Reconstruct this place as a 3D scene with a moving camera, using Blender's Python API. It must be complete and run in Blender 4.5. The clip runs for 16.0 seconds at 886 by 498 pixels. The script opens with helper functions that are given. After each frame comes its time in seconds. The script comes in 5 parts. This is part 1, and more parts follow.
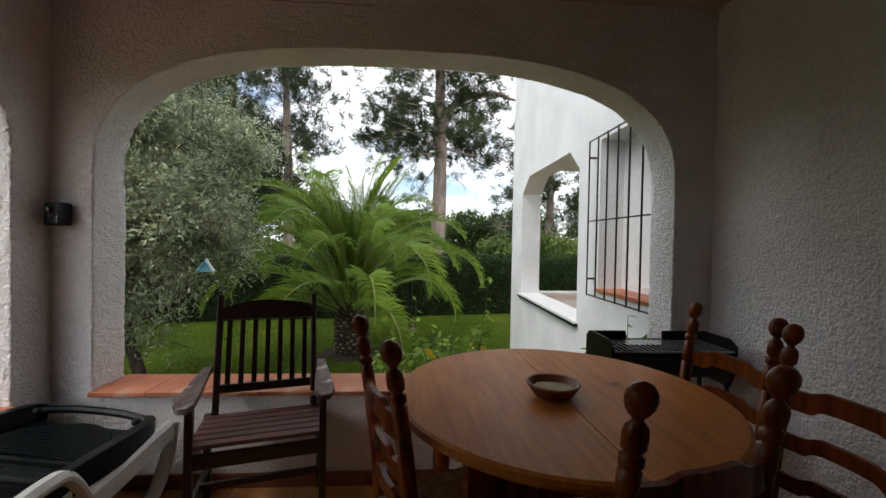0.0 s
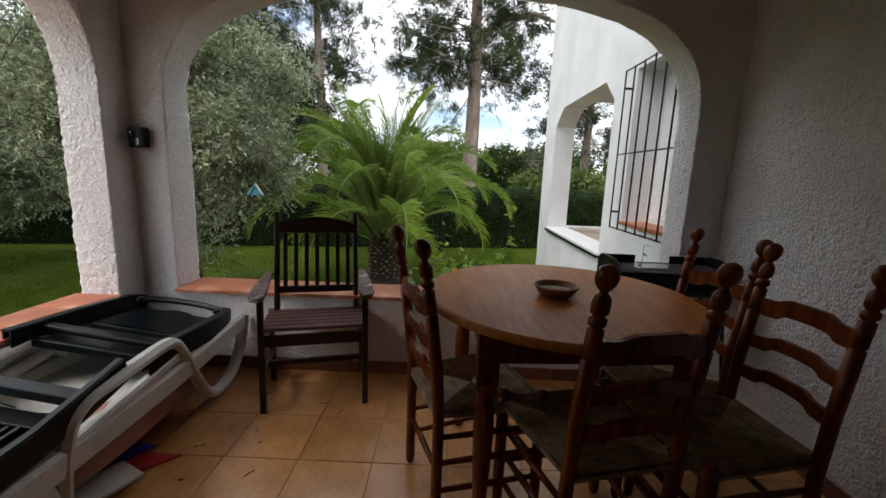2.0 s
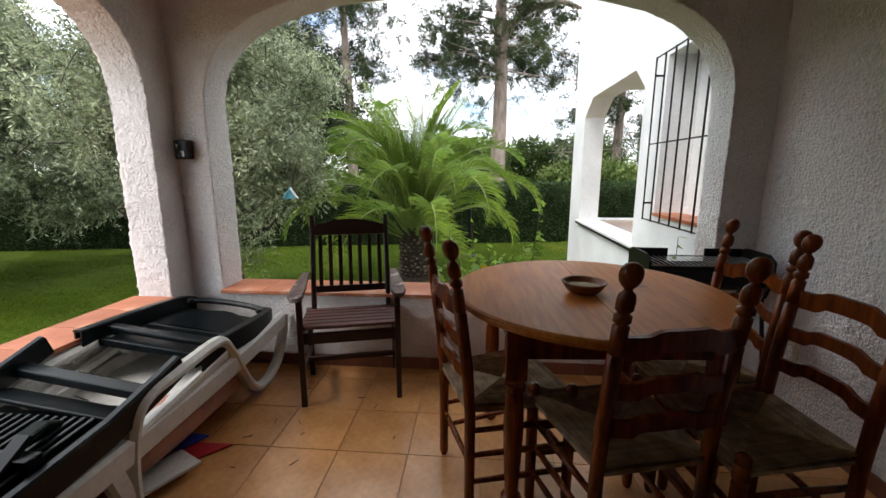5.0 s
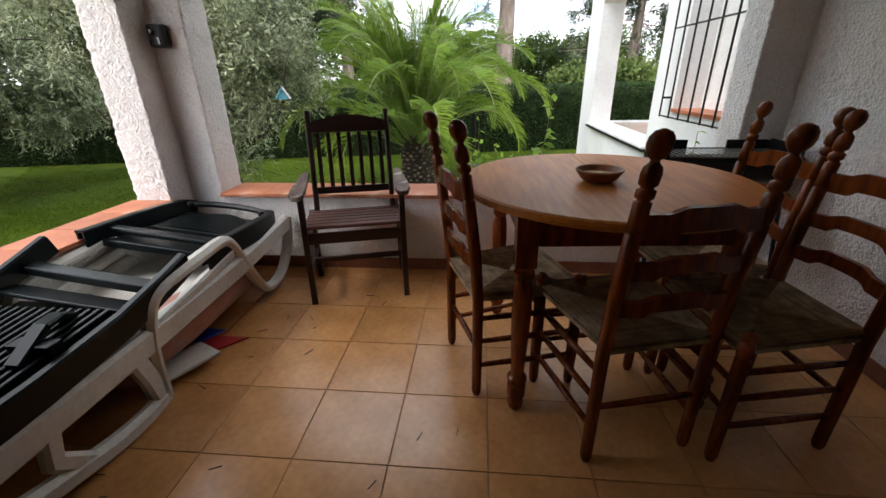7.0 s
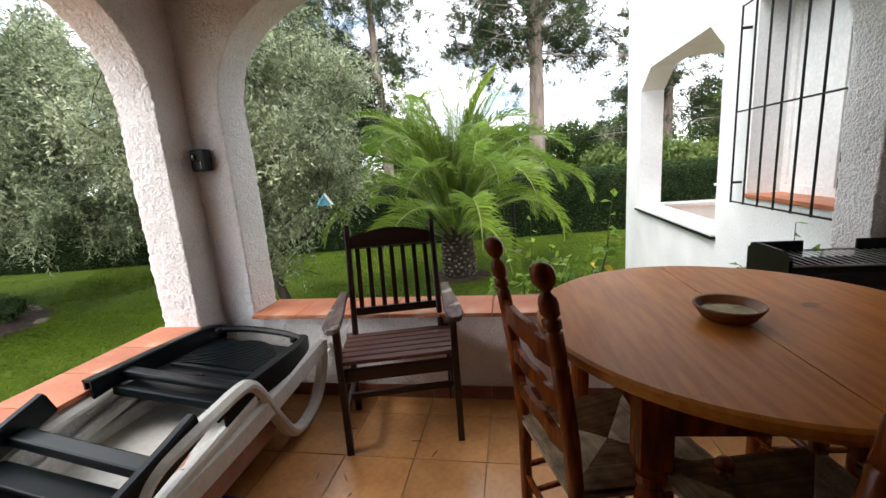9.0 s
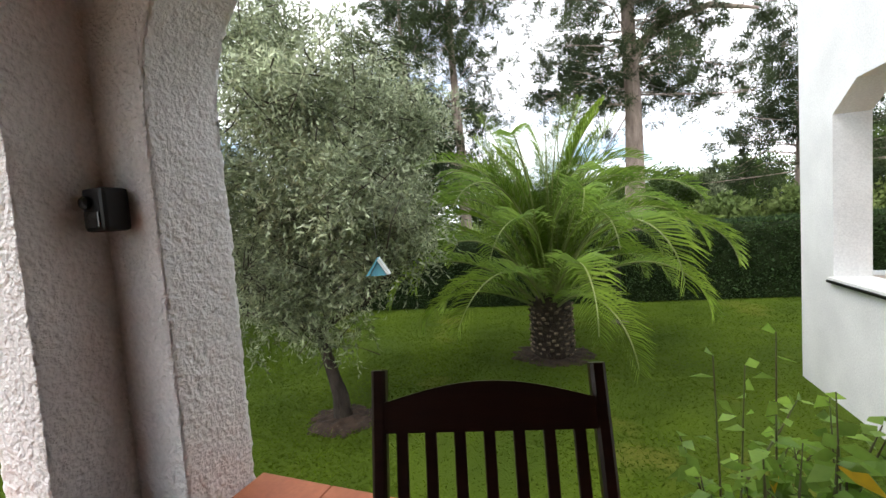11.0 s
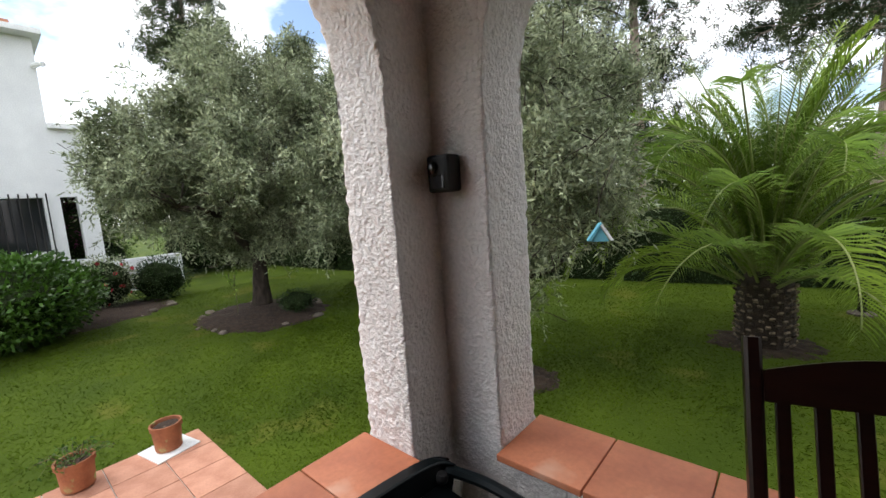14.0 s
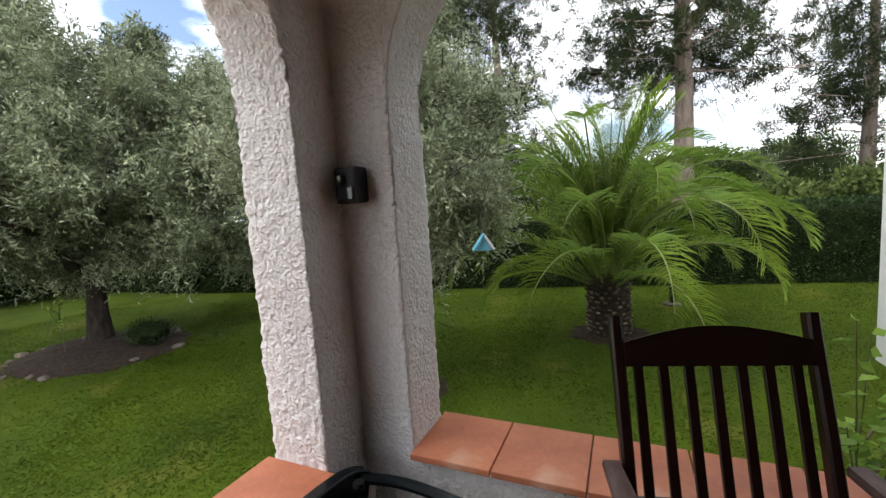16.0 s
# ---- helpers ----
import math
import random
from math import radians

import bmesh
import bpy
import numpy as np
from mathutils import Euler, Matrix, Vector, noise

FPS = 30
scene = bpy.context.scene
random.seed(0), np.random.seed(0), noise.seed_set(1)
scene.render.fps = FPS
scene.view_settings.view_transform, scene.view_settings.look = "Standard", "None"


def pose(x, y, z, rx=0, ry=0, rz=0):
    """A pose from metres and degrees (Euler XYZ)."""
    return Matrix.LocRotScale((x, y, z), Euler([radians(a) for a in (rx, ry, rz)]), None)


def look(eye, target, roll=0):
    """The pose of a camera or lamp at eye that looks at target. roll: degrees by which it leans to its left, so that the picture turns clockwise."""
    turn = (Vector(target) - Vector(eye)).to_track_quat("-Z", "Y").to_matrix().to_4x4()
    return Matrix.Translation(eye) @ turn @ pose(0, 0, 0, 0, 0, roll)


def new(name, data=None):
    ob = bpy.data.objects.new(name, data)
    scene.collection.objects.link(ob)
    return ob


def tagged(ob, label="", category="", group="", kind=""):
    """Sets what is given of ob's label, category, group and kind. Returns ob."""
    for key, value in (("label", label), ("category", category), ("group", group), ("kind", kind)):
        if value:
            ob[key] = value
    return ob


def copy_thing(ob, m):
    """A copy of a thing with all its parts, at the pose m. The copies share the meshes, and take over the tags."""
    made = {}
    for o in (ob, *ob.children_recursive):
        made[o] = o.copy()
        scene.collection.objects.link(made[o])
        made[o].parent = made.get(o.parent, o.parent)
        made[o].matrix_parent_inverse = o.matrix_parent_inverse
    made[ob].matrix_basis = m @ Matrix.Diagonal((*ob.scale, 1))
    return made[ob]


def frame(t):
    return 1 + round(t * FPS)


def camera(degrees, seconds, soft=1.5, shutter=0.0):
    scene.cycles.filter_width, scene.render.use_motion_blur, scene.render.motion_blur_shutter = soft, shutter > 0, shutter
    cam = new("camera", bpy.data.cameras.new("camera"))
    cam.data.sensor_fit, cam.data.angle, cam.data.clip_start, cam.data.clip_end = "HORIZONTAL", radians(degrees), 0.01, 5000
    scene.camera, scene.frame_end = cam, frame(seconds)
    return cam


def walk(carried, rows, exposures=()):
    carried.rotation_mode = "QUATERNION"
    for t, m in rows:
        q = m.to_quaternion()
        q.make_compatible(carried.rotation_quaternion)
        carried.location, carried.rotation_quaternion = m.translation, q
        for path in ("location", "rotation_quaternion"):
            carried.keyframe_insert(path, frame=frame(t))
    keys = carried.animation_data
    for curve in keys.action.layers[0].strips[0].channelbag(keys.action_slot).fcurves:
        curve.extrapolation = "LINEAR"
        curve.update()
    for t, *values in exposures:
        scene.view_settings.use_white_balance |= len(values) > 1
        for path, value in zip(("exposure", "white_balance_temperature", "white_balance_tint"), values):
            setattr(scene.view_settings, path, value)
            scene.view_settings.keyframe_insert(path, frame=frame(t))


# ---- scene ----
cam = camera(95.3, 16.0)
PATH = [
    (0, (1.804, -2.105, 1.245), (1.931, -0.11, 1.208), 1.0),
    (0.5, (1.844, -2.286, 1.202), (2.029, -0.295, 1.134), 8.8),
    (1, (1.882, -2.393, 1.187), (1.957, -0.394, 1.191), 10.8),
    (1.5, (1.82, -2.363, 1.213), (1.83, -0.379, 0.963), 2.4),
    (2, (1.816, -2.35, 1.198), (1.801, -0.382, 0.841), 2.2),
    (2.5, (1.83, -2.353, 1.209), (1.776, -0.395, 0.807), 1.4),
    (3, (1.836, -2.369, 1.215), (1.738, -0.406, 0.844), 0.6),
    (3.5, (1.825, -2.389, 1.222), (1.668, -0.431, 0.843), 0.1),
    (6, (1.827, -2.392, 1.223), (1.658, -0.437, 0.837), -0.2),
    (6.5, (1.816, -2.385, 1.173), (1.64, -0.482, 0.583), -0.8),
    (7, (1.81, -2.351, 1.121), (1.637, -0.52, 0.335), -1.0),
    (7.5, (1.81, -2.337, 1.125), (1.655, -0.503, 0.342), -0.7),
    (8, (1.816, -2.344, 1.186), (1.652, -0.433, 0.62), -1.4),
    (8.5, (1.804, -2.291, 1.204), (1.502, -0.367, 0.751), -1.6),
    (9, (1.691, -1.985, 1.219), (1.336, -0.058, 0.819), -4.4),
    (9.5, (1.618, -1.689, 1.209), (1.184, 0.24, 0.906), -2.5),
    (10, (1.465, -1.309, 1.256), (0.765, 0.553, 1.056), -4.0),
    (10.2, (1.393, -1.175, 1.238), (0.702, 0.698, 1.123), -4.1),
    (12.3, (1.147, -0.406, 1.275), (0.339, 1.405, 1.017), -3.3),
    (12.5, (1.097, -0.425, 1.264), (0.046, 1.242, 0.923), -3.4),
    (13, (0.969, -0.537, 1.256), (-0.393, 0.898, 0.965), -2.5),
    (13.5, (0.888, -0.746, 1.268), (-0.246, 0.885, 1.034), -5.1),
    (14, (0.883, -0.989, 1.265), (-0.429, 0.501, 1.026), -4.1),
    (14.5, (0.849, -1.138, 1.274), (-0.446, 0.376, 1.097), -1.6),
    (15, (0.806, -1.184, 1.279), (-0.346, 0.444, 1.132), -2.5),
    (15.5, (0.793, -1.183, 1.274), (-0.313, 0.477, 1.122), -3.3),
    (16, (0.847, -1.096, 1.259), (0.03, 0.718, 1.052), -3.9),
]
walk(cam, [(t, look(eye, target, roll)) for t, eye, target, roll in PATH],
     [(0, 0.5), (1.0, 0.36), (1.5, 0.36), (3.5, 1.12), (6.0, 1.1), (7.5, 1.38), (8.5, 1.46), (9.5, 1.2), (10.2, 1.02), (12.5, 0.92), (14, 0.66), (16, 0.6)])

# ---- light ----
world = bpy.data.worlds.new("world")
scene.world = world
world.use_nodes = True
wn, wl = world.node_tree.nodes, world.node_tree.links
wn.clear()
w_out = wn.new("ShaderNodeOutputWorld")
w_bg = wn.new("ShaderNodeBackground")
w_sky = wn.new("ShaderNodeTexSky")
w_sky.sky_type = "NISHITA"
w_sky.sun_disc = False
w_sky.sun_elevation = radians(56)
w_sky.sun_rotation = radians(232)
w_tc = wn.new("ShaderNodeTexCoord")
w_map = wn.new("ShaderNodeMapping")
w_map.inputs["Scale"].default_value = (1.0, 1.0, 2.2)
w_noise = wn.new("ShaderNodeTexNoise")
w_noise.inputs["Scale"].default_value = 2.4
w_noise.inputs["Detail"].default_value = 7
w_noise.inputs["Roughness"].default_value = 0.55
w_ramp = wn.new("ShaderNodeValToRGB")
w_ramp.color_ramp.elements[0].position = 0.38
w_ramp.color_ramp.elements[1].position = 0.54
w_mix = wn.new("ShaderNodeMix")
w_mix.data_type = "RGBA"
w_mix.inputs[7].default_value = (11.5, 11.8, 12.2, 1)
wl.new(w_tc.outputs["Generated"], w_map.inputs["Vector"])
wl.new(w_map.outputs["Vector"], w_noise.inputs["Vector"])
wl.new(w_noise.outputs["Fac"], w_ramp.inputs["Fac"])
wl.new(w_ramp.outputs["Color"], w_mix.inputs[0])
wl.new(w_sky.outputs["Color"], w_mix.inputs[6])
wl.new(w_mix.outputs[2], w_bg.inputs["Color"])
w_bg.inputs["Strength"].default_value = 0.15
wl.new(w_bg.outputs[0], w_out.inputs[0])

sun_data = bpy.data.lights.new("sun", "SUN")
sun_data.energy = 0.95
sun_data.angle = radians(28)
sun_data.color = (1.0, 0.96, 0.9)
sun = new("sun", sun_data)
sun.matrix_world = look((0, 0, 30), (16, 12, 0))


# ---- helpers of the scene ----
def mat(name, color, color2=None, rough=0.6, scale=8.0, fine=60.0, bump=0.1, dist=0.01, metal=0.0, spec=0.4,
        stretch=(1, 1, 1), detail=6, low=0.35, high=0.65, rand=0.0, island=0.0, trans=0.0, spots=None):
    m = bpy.data.materials.new(name)
    m.use_nodes = True
    n, l = m.node_tree.nodes, m.node_tree.links
    b = n["Principled BSDF"]
    b.inputs["Roughness"].default_value = rough
    b.inputs["Metallic"].default_value = metal
    b.inputs["Specular IOR Level"].default_value = spec
    tc = n.new("ShaderNodeTexCoord")
    mp = n.new("ShaderNodeMapping")
    mp.inputs["Scale"].default_value = stretch
    l.new(tc.outputs["Object"], mp.inputs["Vector"])
    big = n.new("ShaderNodeTexNoise")
    big.inputs["Scale"].default_value = scale
    big.inputs["Detail"].default_value = detail
    l.new(mp.outputs[0], big.inputs["Vector"])
    small = n.new("ShaderNodeTexNoise")
    small.inputs["Scale"].default_value = fine
    small.inputs["Detail"].default_value = 4
    l.new(mp.outputs[0], small.inputs["Vector"])
    ramp = n.new("ShaderNodeValToRGB")
    ramp.color_ramp.elements[0].position, ramp.color_ramp.elements[1].position = low, high
    c2 = color2 or tuple(c * 0.8 for c in color)
    ramp.color_ramp.elements[0].color = (*c2, 1)
    ramp.color_ramp.elements[1].color = (*color, 1)
    l.new(big.outputs["Fac"], ramp.inputs["Fac"])
    out = ramp.outputs["Color"]
    hsv = n.new("ShaderNodeHueSaturation")
    l.new(out, hsv.inputs["Color"])
    fac = n.new("ShaderNodeMapRange")
    fac.inputs["To Min"].default_value, fac.inputs["To Max"].default_value = 0.8, 1.2
    l.new(small.outputs["Fac"], fac.inputs["Value"])
    val = fac.outputs["Result"]
    if rand or island:
        src = n.new("ShaderNodeObjectInfo").outputs["Random"] if rand else n.new("ShaderNodeNewGeometry").outputs["Random Per Island"]
        mr = n.new("ShaderNodeMapRange")
        k = rand or island
        mr.inputs["To Min"].default_value, mr.inputs["To Max"].default_value = 1 - k, 1 + k
        l.new(src, mr.inputs["Value"])
        mul = n.new("ShaderNodeMath")
        mul.operation = "MULTIPLY"
        l.new(val, mul.inputs[0])
        l.new(mr.outputs["Result"], mul.inputs[1])
        val = mul.outputs[0]
    l.new(val, hsv.inputs["Value"])
    final = hsv.outputs["Color"]
    if spots:
        sn = n.new("ShaderNodeTexNoise")
        sn.inputs["Scale"].default_value = spots[3]
        sn.inputs["Detail"].default_value = 5
        l.new(tc.outputs["Object"], sn.inputs["Vector"])
        sr = n.new("ShaderNodeValToRGB")
        sr.color_ramp.elements[0].position, sr.color_ramp.elements[1].position = spots[4], spots[4] + 0.08
        l.new(sn.outputs["Fac"], sr.inputs["Fac"])
        mx = n.new("ShaderNodeMix")
        mx.data_type = "RGBA"
        mx.inputs[7].default_value = (*spots[:3], 1)
        l.new(sr.outputs["Color"], mx.inputs[0])
        l.new(final, mx.inputs[6])
        final = mx.outputs[2]
    l.new(final, b.inputs["Base Color"])
    if trans:
        b.inputs["Transmission Weight"].default_value = 0.0
        tl = n.new("ShaderNodeBsdfTranslucent")
        l.new(final, tl.inputs["Color"])
        ms = n.new("ShaderNodeMixShader")
        ms.inputs[0].default_value = trans
        l.new(b.outputs[0], ms.inputs[1])
        l.new(tl.outputs[0], ms.inputs[2])
        l.new(ms.outputs[0], n["Material Output"].inputs["Surface"])
    if bump:
        bp = n.new("ShaderNodeBump")
        bp.inputs["Strength"].default_value = bump
        bp.inputs["Distance"].default_value = dist
        l.new(small.outputs["Fac"], bp.inputs["Height"])
        l.new(bp.outputs[0], b.inputs["Normal"])
    return m


STUCCO = mat("white_stucco", (0.88, 0.855, 0.845), (0.79, 0.755, 0.745), 0.9, 3, 75, 1.0, 0.015, spec=0.15)
STUCCO_OUT = mat("white_render", (0.77, 0.77, 0.765), (0.68, 0.68, 0.68), 0.9, 2, 60, 0.35, 0.01, spec=0.15)
TILE = mat("floor_tile", (0.62, 0.31, 0.12), (0.48, 0.22, 0.075), 0.24, 5, 40, 0.03, 0.002, spec=0.5, rand=0.10, low=0.3, high=0.7)
GROUT = mat("grout", (0.40, 0.22, 0.105), None, 0.9, 12, 90, 0.2, 0.003)
CRACK = mat("crack", (0.16, 0.13, 0.12), None, 0.95, 9, 60, 0)
TERRA = mat("terracotta_tile", (0.50, 0.18, 0.09), (0.38, 0.12, 0.06), 0.5, 4, 70, 0.08, 0.003, rand=0.14, spots=(0.58, 0.31, 0.21, 3.2, 0.60))
PATIO = mat("patio_tile", (0.50, 0.25, 0.165), (0.39, 0.175, 0.11), 0.75, 6, 70, 0.1, 0.003, rand=0.12)
SKIRT = mat("skirting_tile", (0.26, 0.10, 0.06), None, 0.4, 8, 60, 0.05, 0.002, rand=0.1)
PINE_WOOD = mat("table_wood", (0.56, 0.20, 0.036), (0.42, 0.135, 0.022), 0.36, 5, 60, 0.05, 0.002, stretch=(9, 1, 9), spec=0.2, spots=(0.20, 0.06, 0.012, 11.0, 0.70))
CHAIR_WOOD = mat("chair_wood", (0.24, 0.052, 0.007), (0.10, 0.020, 0.004), 0.27, 7, 60, 0.06, 0.002, stretch=(6, 6, 1), spec=0.3)
RUSH = mat("rush", (0.40, 0.29, 0.18), (0.20, 0.135, 0.08), 0.85, 20, 120, 0.5, 0.006, island=0.25)
DARK_WOOD = mat("dark_wood", (0.024, 0.008, 0.006), (0.012, 0.004, 0.0035), 0.36, 9, 70, 0.15, 0.002, stretch=(1, 6, 6), spots=(0.30, 0.25, 0.22, 9.0, 0.68))
SLAT_WOOD = mat("slat_wood", (0.12, 0.045, 0.035), (0.06, 0.022, 0.018), 0.42, 8, 60, 0.15, 0.002, stretch=(1, 8, 8), rand=0.2, spots=(0.34, 0.28, 0.25, 7.0, 0.66))
WORN_WOOD = mat("worn_wood", (0.16, 0.10, 0.085), (0.06, 0.028, 0.022), 0.55, 7, 60, 0.2, 0.002, stretch=(4, 1, 4), spots=(0.38, 0.34, 0.32, 8.0, 0.58))
WHITE_PLASTIC = mat("white_plastic", (0.74, 0.73, 0.70), (0.62, 0.60, 0.56), 0.38, 5, 50, 0.04, 0.002)
GREEN_PLASTIC = mat("dark_green_plastic", (0.004, 0.007, 0.0085), (0.003, 0.005, 0.006), 0.33, 6, 60, 0.05, 0.002, spec=0.22, spots=(0.020, 0.026, 0.028, 5.0, 0.66))
BLACK_METAL = mat("black_metal", (0.008, 0.008, 0.009), (0.014, 0.012, 0.011), 0.45, 14, 90, 0.1, 0.002, metal=0.4)
STEEL = mat("dull_steel", (0.42, 0.42, 0.42), (0.25, 0.24, 0.23), 0.38, 12, 90, 0.1, 0.002, metal=0.9)
CLAY = mat("brown_clay", (0.24, 0.085, 0.035), (0.17, 0.055, 0.022), 0.42, 8, 60, 0.06, 0.002)
WAX = mat("pale_wax", (0.48, 0.42, 0.22), (0.34, 0.26, 0.12), 0.5, 22, 60, 0.1, 0.003)
POT = mat("terracotta_pot", (0.36, 0.14, 0.065), (0.25, 0.085, 0.038), 0.8, 6, 60, 0.15, 0.004, spots=(0.30, 0.32, 0.12, 8.0, 0.60))
SOIL = mat("soil", (0.055, 0.032, 0.019), (0.022, 0.013, 0.008), 0.95, 14, 80, 0.8, 0.02, spots=(0.15, 0.12, 0.09, 26, 0.64))
STONE = mat("bed_stone", (0.20, 0.165, 0.13), (0.10, 0.08, 0.06), 0.9, 9, 50, 0.4, 0.01, rand=0.3)
GRASS = mat("lawn", (0.066, 0.100, 0.005), (0.040, 0.066, 0.004), 0.9, 1.1, 55, 0.6, 0.02, spec=0.15, low=0.3, high=0.7, spots=(0.098, 0.110, 0.014, 0.9, 0.60))
BLADE = mat("grass_blade", (0.096, 0.145, 0.008), (0.050, 0.082, 0.005), 0.8, 1.2, 30, 0, island=0.3, trans=0.45, spec=0.1)
OLIVE_LEAF = mat("olive_leaf", (0.42, 0.46, 0.29), (0.085, 0.11, 0.045), 0.5, 1.9, 20, 0, island=0.5, trans=0.2, spec=0.35)
BARK = mat("grey_bark", (0.065, 0.048, 0.036), (0.022, 0.016, 0.012), 0.95, 10, 50, 0.9, 0.03, stretch=(1, 1, 0.35))
PINE_BARK = mat("pine_bark", (0.50, 0.38, 0.32), (0.27, 0.20, 0.165), 0.95, 5, 22, 1.0, 0.05, stretch=(1, 1, 0.3))
PINE_LEAF = mat("pine_needle", (0.08, 0.105, 0.04), (0.024, 0.038, 0.015), 0.6, 0.7, 20, 0, island=0.4, trans=0.2, spec=0.25)
DRY_LEAF = mat("dry_twig", (0.16, 0.14, 0.12), (0.10, 0.085, 0.07), 0.9, 2, 30, 0, island=0.3)
PALM_LEAF = mat("palm_leaf", (0.24, 0.34, 0.045), (0.13, 0.22, 0.028), 0.5, 0.9, 15, 0, island=0.3, trans=0.25, spec=0.25)
PALM_RIB = mat("palm_rib", (0.26, 0.30, 0.10), None, 0.5, 4, 30, 0)
PALM_BARK = mat("palm_bark", (0.045, 0.03, 0.02), (0.02, 0.014, 0.01), 0.95, 14, 50, 0.8, 0.03, rand=0.3)
PALM_CUT = mat("palm_boot", (0.30, 0.23, 0.16), (0.03, 0.021, 0.015), 0.95, 16, 50, 0.5, 0.01, island=0.5)
HEDGE_LEAF = mat("hedge_leaf", (0.040, 0.075, 0.020), (0.018, 0.038, 0.010), 0.6, 1.5, 20, 0, island=0.45, trans=0.15, spec=0.25)
BUSH_LEAF = mat("bush_leaf", (0.065, 0.14, 0.016), (0.025, 0.065, 0.008), 0.42, 2, 20, 0, island=0.45, trans=0.2, spec=0.28)
TREE_LEAF = mat("far_tree_leaf", (0.11, 0.16, 0.036), (0.05, 0.085, 0.02), 0.6, 0.5, 10, 0, island=0.4, trans=0.2, spec=0.2)
PALE_LEAF = mat("pale_scrub_leaf", (0.30, 0.36, 0.11), (0.17, 0.23, 0.07), 0.7, 0.6, 10, 0, island=0.35, trans=0.2, spec=0.2)
HIB_LEAF = mat("hibiscus_leaf", (0.28, 0.42, 0.07), (0.17, 0.29, 0.045), 0.4, 6, 40, 0, island=0.3, trans=0.5)
YELLOW_LEAF = mat("yellow_leaf", (0.75, 0.50, 0.02), (0.60, 0.38, 0.02), 0.5, 8, 40, 0, trans=0.3)
RED_FLOWER = mat("red_flower", (0.55, 0.02, 0.04), None, 0.5, 9, 50, 0, trans=0.2)
MAGENTA = mat("magenta_bract", (0.16, 0.02, 0.09), (0.08, 0.01, 0.04), 0.6, 6, 40, 0, island=0.4, trans=0.2)
STEM = mat("green_stem", (0.10, 0.13, 0.045), (0.10, 0.07, 0.04), 0.7, 8, 40, 0)
# near-black colour that stands for the shade deep inside foliage
SHADE_CORE = mat("foliage_shade_core", (0.022, 0.032, 0.012), (0.012, 0.018, 0.007), 1.0, 3, 20, 0.5, 0.05, spec=0.05)
BIRD_BLUE = mat("pale_blue_paint", (0.14, 0.40, 0.50), (0.10, 0.32, 0.42), 0.5, 9, 50, 0.05, 0.002)
BIRD_WHITE = mat("pale_paint", (0.75, 0.78, 0.78), None, 0.5, 9, 50, 0.05, 0.002)
RED_CLOTH = mat("red_plastic_sheet", (0.42, 0.02, 0.025), None, 0.35, 9, 50, 0.05, 0.002)
BLUE_CLOTH = mat("blue_plastic_sheet", (0.02, 0.06, 0.45), None, 0.35, 9, 50, 0.05, 0.002)
YELLOW_CLOTH = mat("yellow_plastic_sheet", (0.65, 0.48, 0.03), None, 0.35, 9, 50, 0.05, 0.002)
ROOF_TILE = mat("roof_tile", (0.48, 0.22, 0.13), (0.36, 0.15, 0.09), 0.8, 6, 50, 0.2, 0.005, rand=0.2)
DARK_ROOM = mat("dark_glass", (0.02, 0.022, 0.025), None, 0.08, 3, 30, 0, spec=0.6)
FRAME_WHITE = mat("white_lacquer", (0.80, 0.80, 0.79), (0.74, 0.74, 0.73), 0.4, 5, 40, 0.03, 0.002)
# ceiling shade put into the colour, darker than the stucco to cut bounce
DIM_CEILING = mat("dimmed_ceiling", (0.52, 0.45, 0.41), (0.42, 0.36, 0.33), 0.9, 3, 90, 0.4, 0.01, spec=0.15)
# dark colour of the unseen rear wall, chosen to keep bounced light low
UNSEEN_BACK = mat("unseen_back", (0.055, 0.04, 0.032), None, 0.7, 3, 40, 0.1, 0.004)
MORTAR = mat("slab_cement", (0.50, 0.48, 0.45), (0.36, 0.34, 0.32), 0.9, 5, 60, 0.3, 0.004)


def finish(bm, name, material, smooth=False):
    me = bpy.data.meshes.new(name)
    bmesh.ops.recalc_face_normals(bm, faces=bm.faces)
    bm.to_mesh(me)
    bm.free()
    me.materials.append(material)
    if smooth:
        me.shade_smooth()
    return me


def part(name, bm, material, parent=None, label="", smooth=False):
    ob = new(name, finish(bm, name, material, smooth))
    if parent is not None:
        ob.parent = parent
    if label:
        ob["label"] = label
    return ob


def empty(name, m, label, category, group="", kind=""):
    ob = new(name)
    ob.empty_display_size = 0.1
    ob.matrix_basis = m
    return tagged(ob, label, category, group, kind)


def box(bm, x0, y0, z0, x1, y1, z1, m=None, bev=0.0):
    vs = bmesh.ops.create_cube(bm, size=1)["verts"]
    bmesh.ops.scale(bm, vec=(x1 - x0, y1 - y0, z1 - z0), verts=vs)
    bmesh.ops.translate(bm, vec=((x0 + x1) / 2, (y0 + y1) / 2, (z0 + z1) / 2), verts=vs)
    if bev:
        es = list({e for v in vs for e in v.link_edges})
        r = bmesh.ops.bevel(bm, geom=es, offset=bev, segments=2, affect="EDGES", profile=0.6)
        vs = list({v for f in r["faces"] for v in f.verts} | {v for v in vs if v.is_valid})
    if m is not None:
        bmesh.ops.transform(bm, matrix=m, verts=[v for v in vs if v.is_valid])
    return vs


def bx(*a, bev=0.004, m=None):
    bm = bmesh.new()
    box(bm, *a, bev=bev)
    if m is not None:
        bm.transform(m)
    return bm


